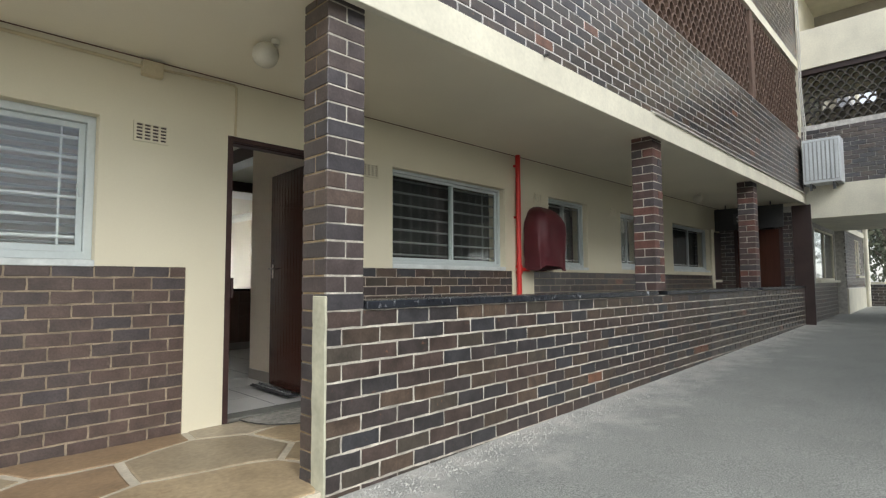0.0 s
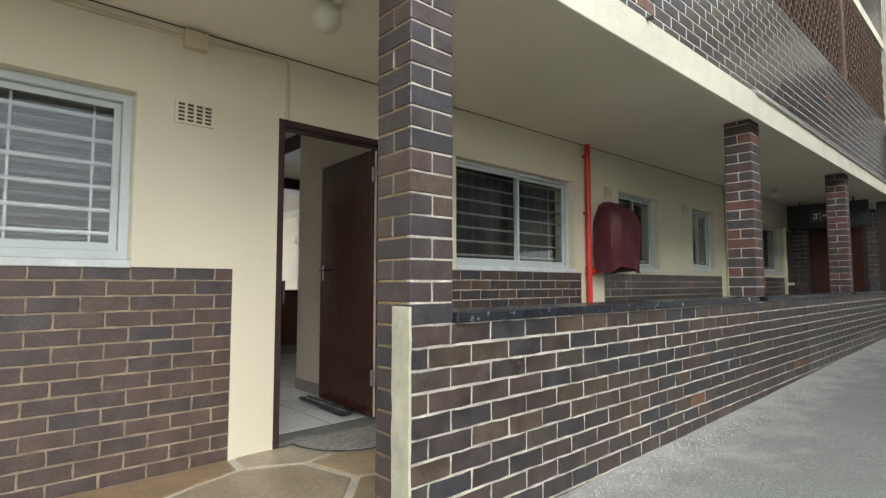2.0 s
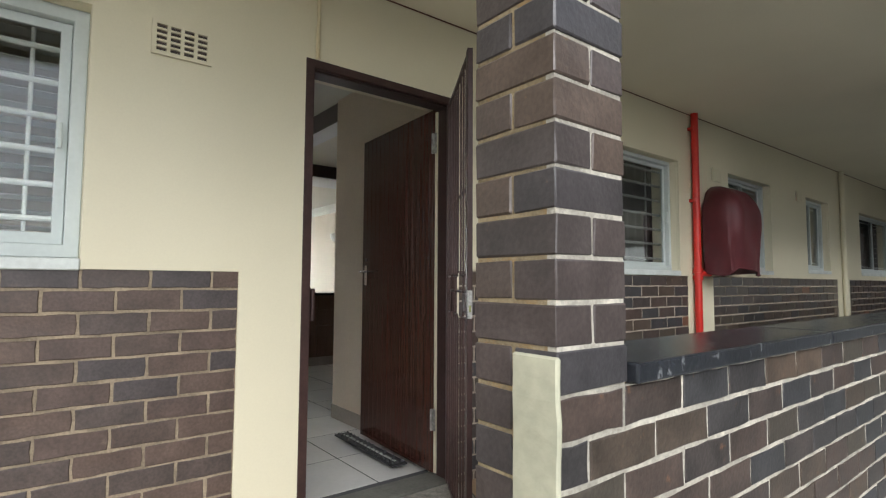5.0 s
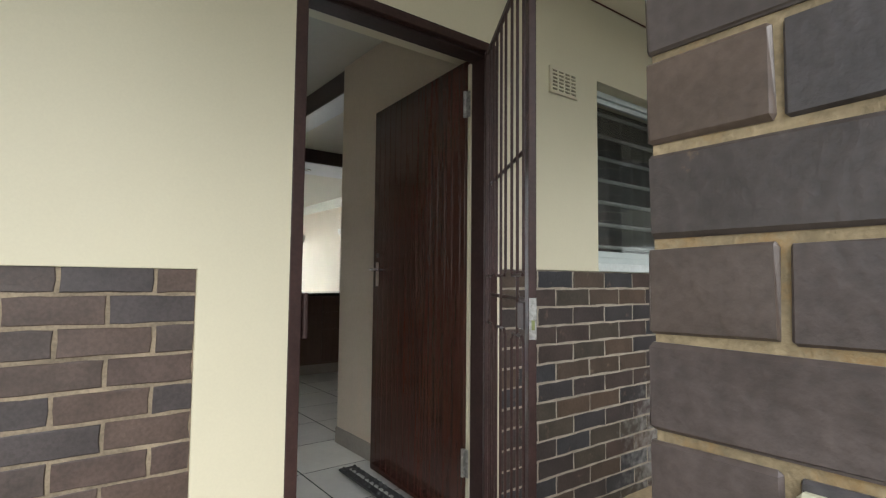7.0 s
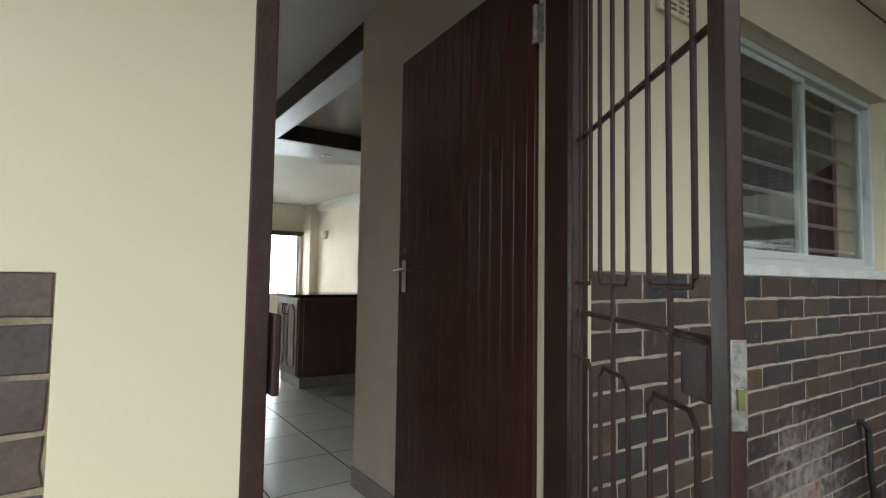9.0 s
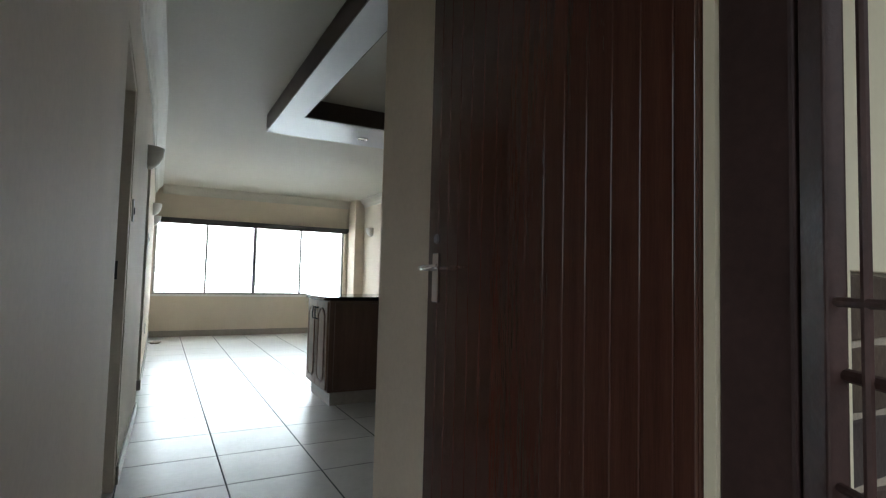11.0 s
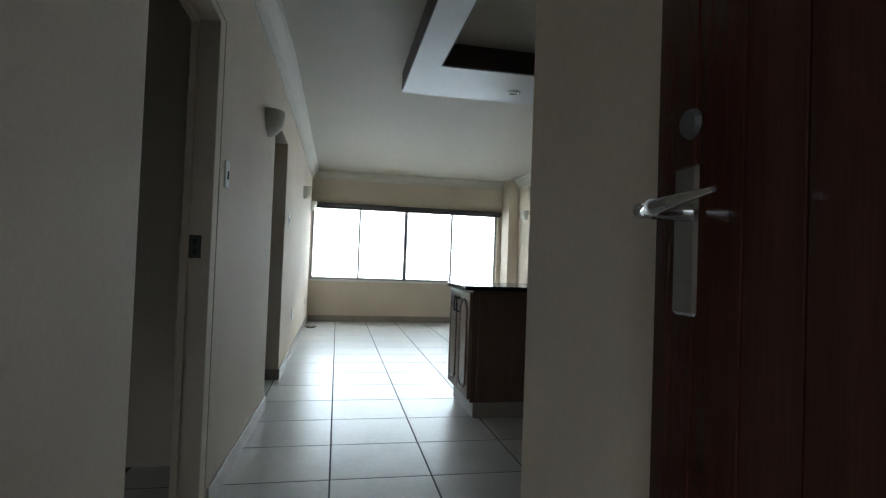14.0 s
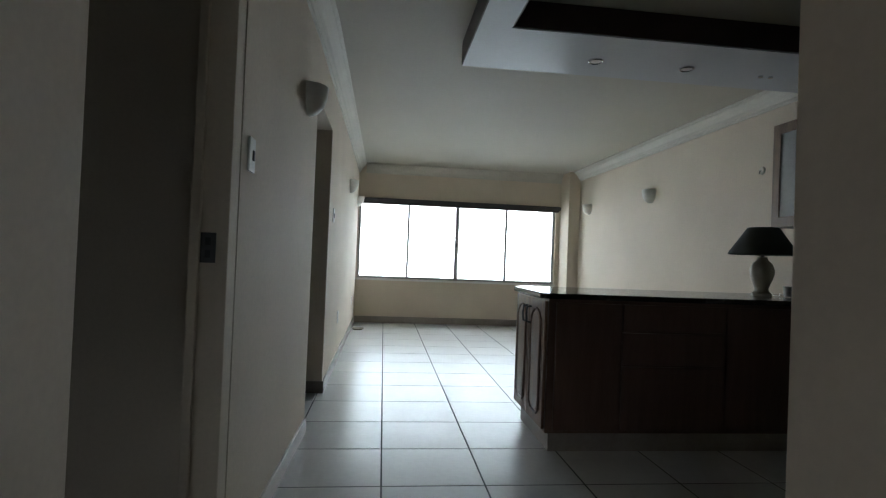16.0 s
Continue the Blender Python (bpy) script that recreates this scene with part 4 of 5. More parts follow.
tube_thing("water_hose", [(2.66, 0.02, 0.45), (2.66, -0.03, 0.455), (2.68, -0.045, 0.42), (2.69, -0.045, 0.25), (2.71, -0.05, 0.10), (2.79, -0.055, 0.05), (3.1, -0.06, 0.055), (3.3, -0.10, 0.07),
                          (3.55, -0.10, 0.075), (4.2, -0.05, 0.09), (5.2, -0.04, 0.10)], 0.013, M_BLACK, "black water hose running along the foot of the wall", "hose")
tube_thing("downpipe", [(7.25, -0.05, 0.0), (7.25, -0.05, soffit_z(7.25))], 0.03, M_CREAM, "cream painted pipe up the walkway wall", "pipe")

# doormats
bm = bmesh.new()
n = 26
vs = [bm.verts.new((0.48 + 0.36 * math.cos(math.pi + math.pi * k / n), -0.015 + 0.40 * math.sin(math.pi + math.pi * k / n), z)) for z in (0.002, 0.014) for k in range(n + 1)]
bm.faces.new(vs[:n + 1])
bm.faces.new(vs[n + 1:])
for k in range(n + 1):
    j = (k + 1) % (n + 1)
    bm.faces.new((vs[k], vs[j], vs[n + 1 + j], vs[n + 1 + k]))
half_mat = tagged(part("doormat", bm, M_MATGREY), "half-round grey carpet doormat before the threshold", "doormat")
bm = bmesh.new()
add_tube(bm, [(0.48 + 0.365 * math.cos(math.pi + math.pi * k / n), -0.015 + 0.405 * math.sin(math.pi + math.pi * k / n), 0.009) for k in range(n + 1)], 0.0035, 6)
part("edging", bm, M_BLACK, half_mat, "black rubber edging")

scraper = thing("rubber_mat", (0.735, 0.70, 0.022), "narrow black rubber mat with raised dimples by the door", "mat", rz=-1.5)
rounded(box_part("mat_base", (-0.05, 0.05, -0.38, 0.35, 0.0, 0.012), M_BLACK, scraper), 0.004)
rnd = random.Random(3)
for i in range(3):
    for j in range(15):
        if rnd.random() < 0.8:
            bm = bmesh.new()
            add_cyl(bm, (-0.032 + 0.032 * i, -0.35 + 0.048 * j, 0.012), (-0.032 + 0.032 * i, -0.35 + 0.048 * j, 0.024), 0.011, 0.006, 8)
            part("dimple", bm, M_BLACK, scraper)
box_part("grey_strip", (-0.008, 0.006, -0.33, 0.30, 0.0125, 0.018), M_BLIND, scraper, "grey worn strip")


# ---- upper screens ----
def lattice(name, axis, u0, u1, z0, z1, w0, w1, material, label, pitch=0.135, row=0.092):
    """Courses of arched clay screen blocks, staggered like scales."""
    bm = bmesh.new()
    t = 0.013
    rows = int((z1 - z0) / row)
    cols = int((u1 - u0) / pitch)
    for j in range(rows):
        for i in range(cols):
            c = u0 + (i + 0.5 + (0.5 if j % 2 else 0)) * pitch
            zb = z0 + j * row
            if c + pitch / 2 > u1:
                continue
            R = pitch / 2
            pts = []
            for k in range(7):
                a = math.pi * (1 - k / 6)
                pts.append((math.cos(a), math.sin(a)))
            ring = []
            for ca, sa in pts:
                row_v = []
                for rr in (R + t * 0.2, R - t):
                    for w in (w0, w1):
                        u, z = c + ca * rr, zb + sa * rr * 1.35
                        row_v.append(bm.verts.new((u, w, z) if axis == "x" else (w, u, z)))
                ring.append(row_v)
            for q, r in zip(ring, ring[1:]):
                bm.faces.new((q[0], r[0], r[1], q[1]))
                bm.faces.new((q[2], q[3], r[3], r[2]))
                bm.faces.new((q[0], q[2], r[2], r[0]))
                bm.faces.new((q[1], r[1], r[3], q[3]))
    ob = part(name, bm, material)
    return tagged(ob, label, "screen", "", "stuff")


tilted(lattice("breeze_block_screen", "x", 2.6, 7.36, 3.667, 5.07, -1.555, -1.47, M_LATTICE, "brown clay breeze block screen of arched openings", 0.17, 0.115))
tilted(lattice("breeze_block_screen", "x", 7.54, 10.7, 3.667, 5.07, -1.555, -1.47, M_LATTICE, "brown clay breeze block screen of arched openings", 0.17, 0.115))
screen_post = structure(tilted(box_part("screen_post", (7.36, 7.54, -1.565, -1.46, 3.667, 5.068), M_LATTICE)), "brown clay post between two screens", "post")
lattice("breeze_block_screen", "y", -5.5, -1.6, 4.02, 5.04, 10.81, 10.91, M_LATTICE2, "dark clay breeze block screen of the wing", 0.155, 0.1)


def ac_unit():
    a = thing("air_conditioner", (10.33, -2.24, 2.80), "pale metal air conditioner unit on steel brackets", "air conditioner")
    rounded(box_part("casing", (0.0, 0.42, 0.0, 0.59, 0.0, 0.84), M_AC, a), 0.012)
    # Grey sheet colours the gaps between slats as if in shade.
    box_part("grille_back", (-0.002, 0.0, 0.03, 0.56, 0.05, 0.79), M_BLIND, a, "grey sheet painted as shade between the slats")
    for k in range(8):
        box_part("slat", (-0.014, -0.0022, 0.04 + k * 0.065, 0.082 + k * 0.065, 0.06, 0.78), M_AC, a)
    for y in (0.10, 0.46):
        bm = bmesh.new()
        add_box(bm, 0.0, 0.43, y, y + 0.035, -0.045, -0.001)
        add_box(bm, 0.02, 0.06, y - 0.005, y + 0.04, -0.13, -0.045)
        part("bracket", bm, M_BRACKET, a, "dark steel bracket")
    return a


ac_unit()
for k, (y, dz) in enumerate(((-1.60, 0.0), (-1.63, 0.1))):
    tube_thing("hanging_cable", [(10.68, y, 6.9), (10.65, y - 0.02, 5.6), (10.68, y, 4.8), (10.63, y - 0.05, 4.0), (10.65, y - 0.02, 3.4), (10.61, y - 0.06, 2.98 + dz)], 0.012, M_CABLE, "pale cable hanging down the wing's corner", "cable", 6)
tube_thing("fascia_pipe", [(3.45, -1.60, 2.615), (3.52, -1.63, 2.60), (6.0, -1.628, 2.612), (10.65, -1.63, 2.66)], 0.013, M_CABLE, "pale pipe clipped along the slab edge", "pipe", 8)
tube_thing("drain_spout", [(1.57, -1.57, 2.578), (1.57, -1.655, 2.572)], 0.012, M_BRACKET, "small dark drain spout in the slab edge", "spout", 8)


def plain_window(name, ext_x, y, z0, z1, label, n):
    w = thing(name, (ext_x[0], y, z0), label, "window")
    tagged(w, kind="structure")
    W, H = ext_x[1] - ext_x[0], z1 - z0
    bm = bmesh.new()
    f = 0.05
    wall_boxes(bm, "x", 0, W, 0, H, 0, 0.06, [(f + i * (W - f) / n, (i + 1) * (W - f) / n, f, H - f) for i in range(n)])
    part("window_frame", bm, M_CREAM2, w)
    for i in range(n):
        box_part("pane", (f + i * (W - f) / n - 0.004, (i + 1) * (W - f) / n + 0.004, 0.025, 0.03, f, H - f), M_GLASS, w)
    box_part("window_sill", (-0.05, W + 0.05, -0.10, -0.002, -0.05, 0.0), M_CREAM2, w, "pale sill")
    return w


plain_window("window_beyond", (11.7, 14.2), -1.54, 0.98, 2.1, "dark two-light window beyond the passage", 2)
plain_window("window_daylight", (15.95, 17.0), -1.73, 1.1, 2.1, "white framed window in the daylit brick wall", 2)
tube_thing("rainwater_pipe", [(17.78, -1.82, 0.15), (17.78, -1.82, 6.8)], 0.06, M_CREAM2, "white rainwater pipe at the house corner", "pipe", 12)

door_far = thing("far_door", (10.68, -1.2, 0.02), "brown wooden door at the end of the walkway", "door")
tagged(door_far, kind="structure")
rounded(box_part("leaf", (0.0, 0.045, 0.06, 0.82, 0.0, 2.0), M_DOOR, door_far), 0.004)
box_part("door_frame", (-0.012, 0.046, 0.0, 0.06, 0.0, 2.06), M_FRAME, door_far)
box_part("door_frame", (-0.012, 0.046, 0.82, 0.88, 0.0, 2.06), M_FRAME, door_far)
side_door = thing("side_door", (10.2, -0.035, 0.0), "dark security door with a pale frame at the walkway's end", "door")
tagged(side_door, kind="structure")
box_part("leaf", (0.05, 0.5, -0.012, 0.028, 0.0, 2.0), M_DARKBROWN, side_door)
box_part("door_frame", (0.0, 0.05, -0.02, 0.028, 0.0, 2.05), M_CREAM2, side_door)
box_part("rail", (0.05, 0.5, -0.02, -0.013, 0.95, 1.0), M_CREAM2, side_door)


sign = thing("exit_sign_board", (10.1, -1.34, 2.0), "dark overhead sign board with a pale arrow", "sign")
rounded(box_part("board", (0.0, 0.05, 0.0, 1.22, 0.0, 0.445), M_BLACK, sign), 0.004)
for y in (0.2, 1.0):
    box_part("hanger", (0.015, 0.035, y, y + 0.02, 0.445, soffit_z(10.1) - 1.998), M_BLACK, sign)
box_part("panel", (-0.006, -0.001, 0.44, 0.86, 0.11, 0.33), M_BRACKET, sign, "dark sign panel")
bm = bmesh.new()
add_box(bm, -0.0095, -0.0065, 0.56, 0.66, 0.205, 0.235)
tip = [bm.verts.new((-0.0085, y, z)) for y, z in ((0.56, 0.275), (0.56, 0.165), (0.485, 0.22))]
bm.faces.new(tip)
part("arrow", bm, M_BAR, sign, "pale arrow")
for a, b, c, d in ((0.685, 0.695, 0.15, 0.29), (0.72, 0.80, 0.24, 0.265), (0.74, 0.765, 0.16, 0.24), (0.78, 0.80, 0.15, 0.20)):
    box_part("mark", (-0.0095, -0.0065, a, b, c, d), M_BAR, sign, "pale mark")


def tree(x, y, h, seed):
    """A leafy tree: tapered trunk, limbs, and a loose crown of leaf clumps."""
    rnd = random.Random(seed)
    t = thing("tree", (x, y, ground_z(x)), "dark leafy tree behind the low yard wall", "tree", "trees beyond the yard")
    bm = bmesh.new()
    add_cyl(bm, (0, 0, -0.1), (0.1, 0.05, h * 0.45), 0.2, 0.12, 10)
    tips = []
    for k in range(9):
        a = rnd.uniform(0, 6.28)
        r = rnd.uniform(0.8, 2.2)
        tip = (0.1 + r * math.cos(a), 0.05 + r * math.sin(a), h * rnd.uniform(0.25, 0.95))
        add_tube(bm, [(0.1, 0.05, h * 0.2), (0.1 + 0.4 * r * math.cos(a), 0.4 * r * math.sin(a), h * 0.2 + 0.55 * (tip[2] - h * 0.2)), tip], 0.05, 6)
        tips.append(Vector(tip))
    part("trunk", bm, M_BARK, t)
    verts, faces = [], []
    for _ in range(2600):
        c = rnd.choice(tips) + Vector((rnd.gauss(0, 0.55), rnd.gauss(0, 0.55), rnd.gauss(0, 0.5)))
        q = Euler((rnd.uniform(0, 6), rnd.uniform(0, 6), rnd.uniform(0, 6))).to_matrix()
        s = rnd.uniform(0.07, 0.15)
        n = len(verts)
        for p in ((-1, 0, 0), (0, -0.45, 0.1), (1, 0, 0), (0, 0.45, 0.1)):
            verts.append(c + q @ (Vector(p) * s))
        faces.append((n, n + 1, n + 2, n + 3))
    me = bpy.data.meshes.new("crown")
    me.from_pydata(verts, [], faces)
    me.materials.append(M_LEAF)
    ob = new("crown", me)
    ob.parent = t
    ob["kind"] = "stuff"


for i, (x, y, h) in enumerate(((24, -2.2, 5.5), (25, -4.5, 6.0), (23.5, -6.5, 5.0), (27, -0.2, 6.5), (26, -8.5, 6))):
    tree(x, y, h, i + 7)

# ---- the flat: window, lights, fittings ----
def wide_window():
    x0, x1, z0, z1 = WIN
    w = thing("window_wide", (x0, YB + 0.05, z0), "wide four-light steel window full of white daylight", "window")
    tagged(w, kind="structure")
    W, H = x1 - x0, z1 - z0
    f = 0.035
    cuts = [0.0, 0.778, 1.555, 2.352, W]
    bm = bmesh.new()
    holes = []
    for i in range(4):
        a = cuts[i] + (f if i in (0,) else (0.017 if i != 2 else 0.03))
        b = cuts[i + 1] - (f if i == 3 else (0.017 if i != 1 else 0.03))
        holes.append((a, b, f, H - f))
    wall_boxes(bm, "x", 0, W, 0, H, 0, 0.045, holes)
    rounded(part("window_frame", bm, mat("grey_steel_window", (0.46, 0.45, 0.42), 0.45, 0.15, 8, 60, 0.1), w), 0.003)
    for a, b, c, d in holes:
        g = box_part("pane", (a - 0.003, b + 0.003, 0.02, 0.024, c - 0.003, d + 0.003), M_GLASS, w)
        g.visible_shadow = False
    bm = bmesh.new()
    add_box(bm, cuts[2] - 0.012, cuts[2] + 0.012, -0.02, 0.0, H * 0.45, H * 0.45 + 0.06, 0.003)
    part("catch", bm, M_BRACKET, w)
    box_part("window_sill", (-0.02, W + 0.02, -0.075, 0.0, -0.03, 0.0), M_WHITE, w, "white painted sill")
    return w


wide_window()
blind = thing("roller_blind", (0.088, YB - 0.07, 1.875), "rolled-up dark blind above the wide window", "blind")
bm = bmesh.new()
add_box(bm, 0.0, 3.23, 0.0, 0.06, 0.0, 0.065, 0.006)
part("headrail", bm, M_BRACKET, blind)
bm = bmesh.new()
add_cyl(bm, (0.02, 0.03, -0.004), (3.2, 0.03, -0.004), 0.022, seg=12)
part("roll", bm, M_DARKBROWN, blind, "", True)


def sconce(x, y, z, side):
    """A half-shell plaster uplighter on the wall."""
    s = thing("wall_sconce", (x, y, z), "white plaster half-shell wall sconce", "wall lamp", "shell sconces in the living room", 0 if side > 0 else 180)
    bm = bmesh.new()
    prof = [(0.004, -0.092), (0.032, -0.088), (0.06, -0.07), (0.082, -0.042), (0.096, -0.005), (0.102, 0.035), (0.104, 0.06), (0.098, 0.06), (0.094, 0.03), (0.088, -0.003), (0.075, -0.036), (0.054, -0.06), (0.02, -0.076)]
    add_lathe(bm, prof, 0, 0, 16, -math.pi / 2, math.pi / 2)
    part("shell", bm, M_SCONCE, s, "", True)
    box_part("backplate", (0.0, 0.008, -0.06, 0.06, -0.08, 0.06), M_SCONCE, s)
    return s


for y in (3.87, 7.35):
    sconce(XL, y, 1.87, 1)
sconce(XL, 9.1, 1.87, 1)
for y in (6.71, 8.51):
    sconce(XR, y, 1.86, -1)


stub = thing("wall_fitting", (XR, 4.95, 1.86), "small pale wall fitting with bare wires", "fitting", "", 180)
bm = bmesh.new()
add_cyl(bm, (0.0, 0, 0), (0.012, 0, 0), 0.032, 0.028, 18)
part("rose", bm, M_SCONCE, stub)
bm = bmesh.new()
add_tube(bm, [(0.01, 0, 0), (0.03, 0.004, -0.01), (0.035, 0.006, -0.03)], 0.003, 6)
part("wire", bm, M_BLACK, stub, "bare dark wire")


def wall_plate(x, y, z, label, category, side=1, h=0.115, w=0.07, rocker=True):
    p = thing("light_switch" if category == "switch" else "wall_socket", (x, y, z), label, category, "", 0 if side > 0 else 180)
    rounded(box_part("plate", (0.0, 0.009, -w / 2, w / 2, -h / 2, h / 2), M_WHITE, p), 0.003)
    if rocker:
        rounded(box_part("rocker", (0.0095, 0.014, -0.009, 0.009, -0.02, 0.015), M_BRACKET, p, "dark rocker"), 0.002)
    return p


wall_plate(XF + 0.0015, 2.885, 1.385, "white light switch plate with a dark rocker", "switch")
wall_plate(XL, 5.44, 1.37, "white light switch plate beside the passage", "switch")
wall_plate(XL, 6.27, 0.44, "white wall socket above the skirting", "socket", rocker=False)
wall_plate(XL, 8.55, 0.40, "white wall socket near the window", "socket", rocker=False)
plate = thing("floor_saucer", (0.19, 8.5, 0.0), "small pale saucer lying on the tiles", "saucer")
bm = bmesh.new()
add_lathe(bm, [(0.002, 0.004), (0.05, 0.004), (0.085, 0.022), (0.09, 0.022), (0.055, 0.0), (0.002, 0.0)], 0, 0, 22)
part("dish", bm, M_CERAMIC, plate, "", True)

# inner door frame of the side room
bm = bmesh.new()
wall_boxes(bm, "y", 1.921, 2.784, 0.0, 1.999, -0.058, XF - 0.003, [(1.927, 2.70, -0.1, 1.965)])
wall_boxes(bm, "y", 1.9275, 2.6995, 0.0, 1.9645, -0.057, -0.03, [(1.94, 2.68, -0.1, 1.945)])
inner_frame = structure(rounded(part("door_frame_inner", bm, M_ROOM), 0.004), "cream painted inner door frame", "door frame")
strike = thing("strike_plate", (-0.016, 2.6995, 1.07), "dark steel strike plate let into the door frame", "strike plate")
box_part("plate", (-0.015, 0.03, -0.003, 0.0, -0.045, 0.045), M_BRACKET, strike)
# Raised black blocks take the place of the dark inside two bolt holes.
box_part("bolt_hole", (0.0, 0.016, -0.0045, -0.0035, 0.008, 0.03), M_BLACK, strike, "black block painted as a bolt hole's shade")
box_part("bolt_hole", (0.0, 0.016, -0.0045, -0.0035, -0.03, -0.008), M_BLACK, strike, "black block painted as a bolt hole's shade")


# ---- kitchen ----
def cabinet_door(parent, y0, y1, z0, z1, x):
    """A raised-panel door with an arched field, facing the living room."""
    d = rounded(box_part("door", (x - 0.018, x, y0 + 0.003, y1 - 0.003, z0, z1), M_KEDGE, parent, "raised arched panel door"), 0.003)
    cy, hw = (y0 + y1) / 2, (y1 - y0) / 2 - 0.06
    pts = [(cy - hw, z0 + 0.09), (cy - hw * 0.5, z0 + 0.06), (cy + hw * 0.5, z0 + 0.06), (cy + hw, z0 + 0.09)]
    pts += [(cy + hw, z1 - 0.11), (cy + hw * 0.7, z1 - 0.08), (cy + hw * 0.35, z1 - 0.06), (cy, z1 - 0.055), (cy - hw * 0.35, z1 - 0.06), (cy - hw * 0.7, z1 - 0.08), (cy - hw, z1 - 0.11)]
    bm = bmesh.new()
    add_tube(bm, [(x - 0.019, y, z) for y, z in pts + pts[:1]], 0.008, 6)
    part("moulding", bm, M_KITCHEN, d, "dark panel moulding")
    bm = bmesh.new()
    k = 0.78
    zc = (z0 + z1) / 2
    ring = [bm.verts.new((x - 0.024, cy + (y - cy) * k, zc + (z - zc) * 0.93)) for y, z in pts]
    base = [bm.verts.new((x - 0.018, cy + (y - cy) * 0.92, zc + (z - zc) * 0.97)) for y, z in pts]
    bm.faces.new(ring)
    for i in range(len(pts)):
        j = (i + 1) % len(pts)
        bm.faces.new((base[i], base[j], ring[j], ring[i]))
    part("raised_panel", bm, M_KEDGE, d)
    return d


def peninsula():
    KX, KY, KY2, KZ = 1.44, 3.915, 4.56, 0.86
    c = thing("kitchen_cabinet", (0, 0, 0), "dark stained oak peninsula cabinet with end doors and drawers", "cabinet")
    box_part("body", (KX, XR - 0.002, KY, KY2, 0.11, KZ), M_KITCHEN, c, "", 0.003)
    box_part("plinth", (KX + 0.03, XR - 0.002, KY + 0.03, KY2 - 0.03, 0.0, 0.11), M_SKIRT, c, "tiled plinth")
    for a, b in ((KY + 0.012, (KY + KY2) / 2), ((KY + KY2) / 2, KY2 - 0.012)):
        d = cabinet_door(c, a, b, 0.13, KZ - 0.015, KX)
        yk = b - 0.04 if a < (KY + KY2) / 2 - 0.05 else a + 0.04
        bm = bmesh.new()
        add_tube(bm, [(KX - 0.018, yk, 0.79), (KX - 0.045, yk, 0.785), (KX - 0.05, yk, 0.74), (KX - 0.045, yk, 0.695), (KX - 0.018, yk, 0.69)], 0.006, 8)
        part("handle", bm, M_BRACKET, d, "dark bow handle", True)
    for i, (za, zb) in enumerate(((0.69, 0.84), (0.50, 0.68), (0.13, 0.49))):
        rounded(box_part("drawer_front", (1.87, 2.49, KY - 0.018, KY - 0.001, za, zb), M_KITCHEN, c), 0.004)
    for a, b in ((1.48, 1.86), (2.50, 2.94), (2.95, 3.44)):
        rounded(box_part("front_panel", (a, b, KY - 0.018, KY - 0.001, 0.13, 0.84), M_KITCHEN, c), 0.004)
    return c


peninsula()
bm = bmesh.new()
out = [(1.415, 3.88), (XR - 0.003, 3.88), (XR - 0.003, 4.62), (1.49, 4.62), (1.385, 4.50), (1.385, 3.91)]
lo = [bm.verts.new((x, y, 0.861)) for x, y in out]
hi = [bm.verts.new((x, y, 0.892)) for x, y in out]
bm.faces.new(lo)
bm.faces.new(hi)
for i in range(len(out)):
    j = (i + 1) % len(out)
    bm.faces.new((lo[i], lo[j], hi[j], hi[i]))
tagged(rounded(part("worktop", bm, M_GRANITE), 0.008, 3), "polished black granite worktop on the peninsula", "worktop")


def table_lamp():
    t = thing("table_lamp", (3.04, 4.33, 0.892), "ceramic table lamp with a dark green coolie shade", "lamp")
    bm = bmesh.new()
    add_lathe(bm, [(0.002, 0.0), (0.06, 0.0), (0.062, 0.015), (0.045, 0.03), (0.04, 0.05), (0.055, 0.09), (0.072, 0.14), (0.074, 0.175), (0.06, 0.215), (0.035, 0.24), (0.03, 0.26), (0.002, 0.262)], 0, 0, 24)
    part("base", bm, M_CERAMIC, t, "cream ceramic vase base", True)
    bm = bmesh.new()
    add_cyl(bm, (0, 0, 0.26), (0, 0, 0.34), 0.012, seg=10)
    part("stem", bm, M_BRACKET, t)
    bm = bmesh.new()
    add_lathe(bm, [(0.208, 0.275), (0.20, 0.295), (0.095, 0.455), (0.09, 0.458), (0.088, 0.452), (0.195, 0.292), (0.204, 0.275), (0.208, 0.275)], 0, 0, 32)
    part("shade", bm, M_SHADE, t, "dark green pleated shade", True)
    bm = bmesh.new()
    add_tube(bm, [(0.06, 0.0, 0.006), (0.11, -0.03, 0.005), (0.15, 0.02, 0.02), (0.2, 0.03, 0.005)], 0.003, 6)
    part("flex", bm, M_WHITE, t, "white flex")
    return t


table_lamp()
cup = thing("glass_tumbler", (3.2, 4.28, 0.892), "small clear glass tumbler beside the lamp", "glass")
bm = bmesh.new()
add_lathe(bm, [(0.002, 0.004), (0.03, 0.004), (0.036, 0.07), (0.034, 0.07), (0.028, 0.008), (0.002, 0.008)], 0, 0, 18)
part("body", bm, mat("dull_glass", (0.35, 0.36, 0.34), 0.2, 0.1, 9, 60, 0.05), cup, "", True)

wc = thing("wall_cabinet", (3.2, 3.115, 1.365), "dark oak wall cabinet with a glazed arched door", "cabinet")
rounded(box_part("body", (0.02, 0.298, 0.0, 1.35, 0.0, 0.715), M_KITCHEN, wc), 0.003)
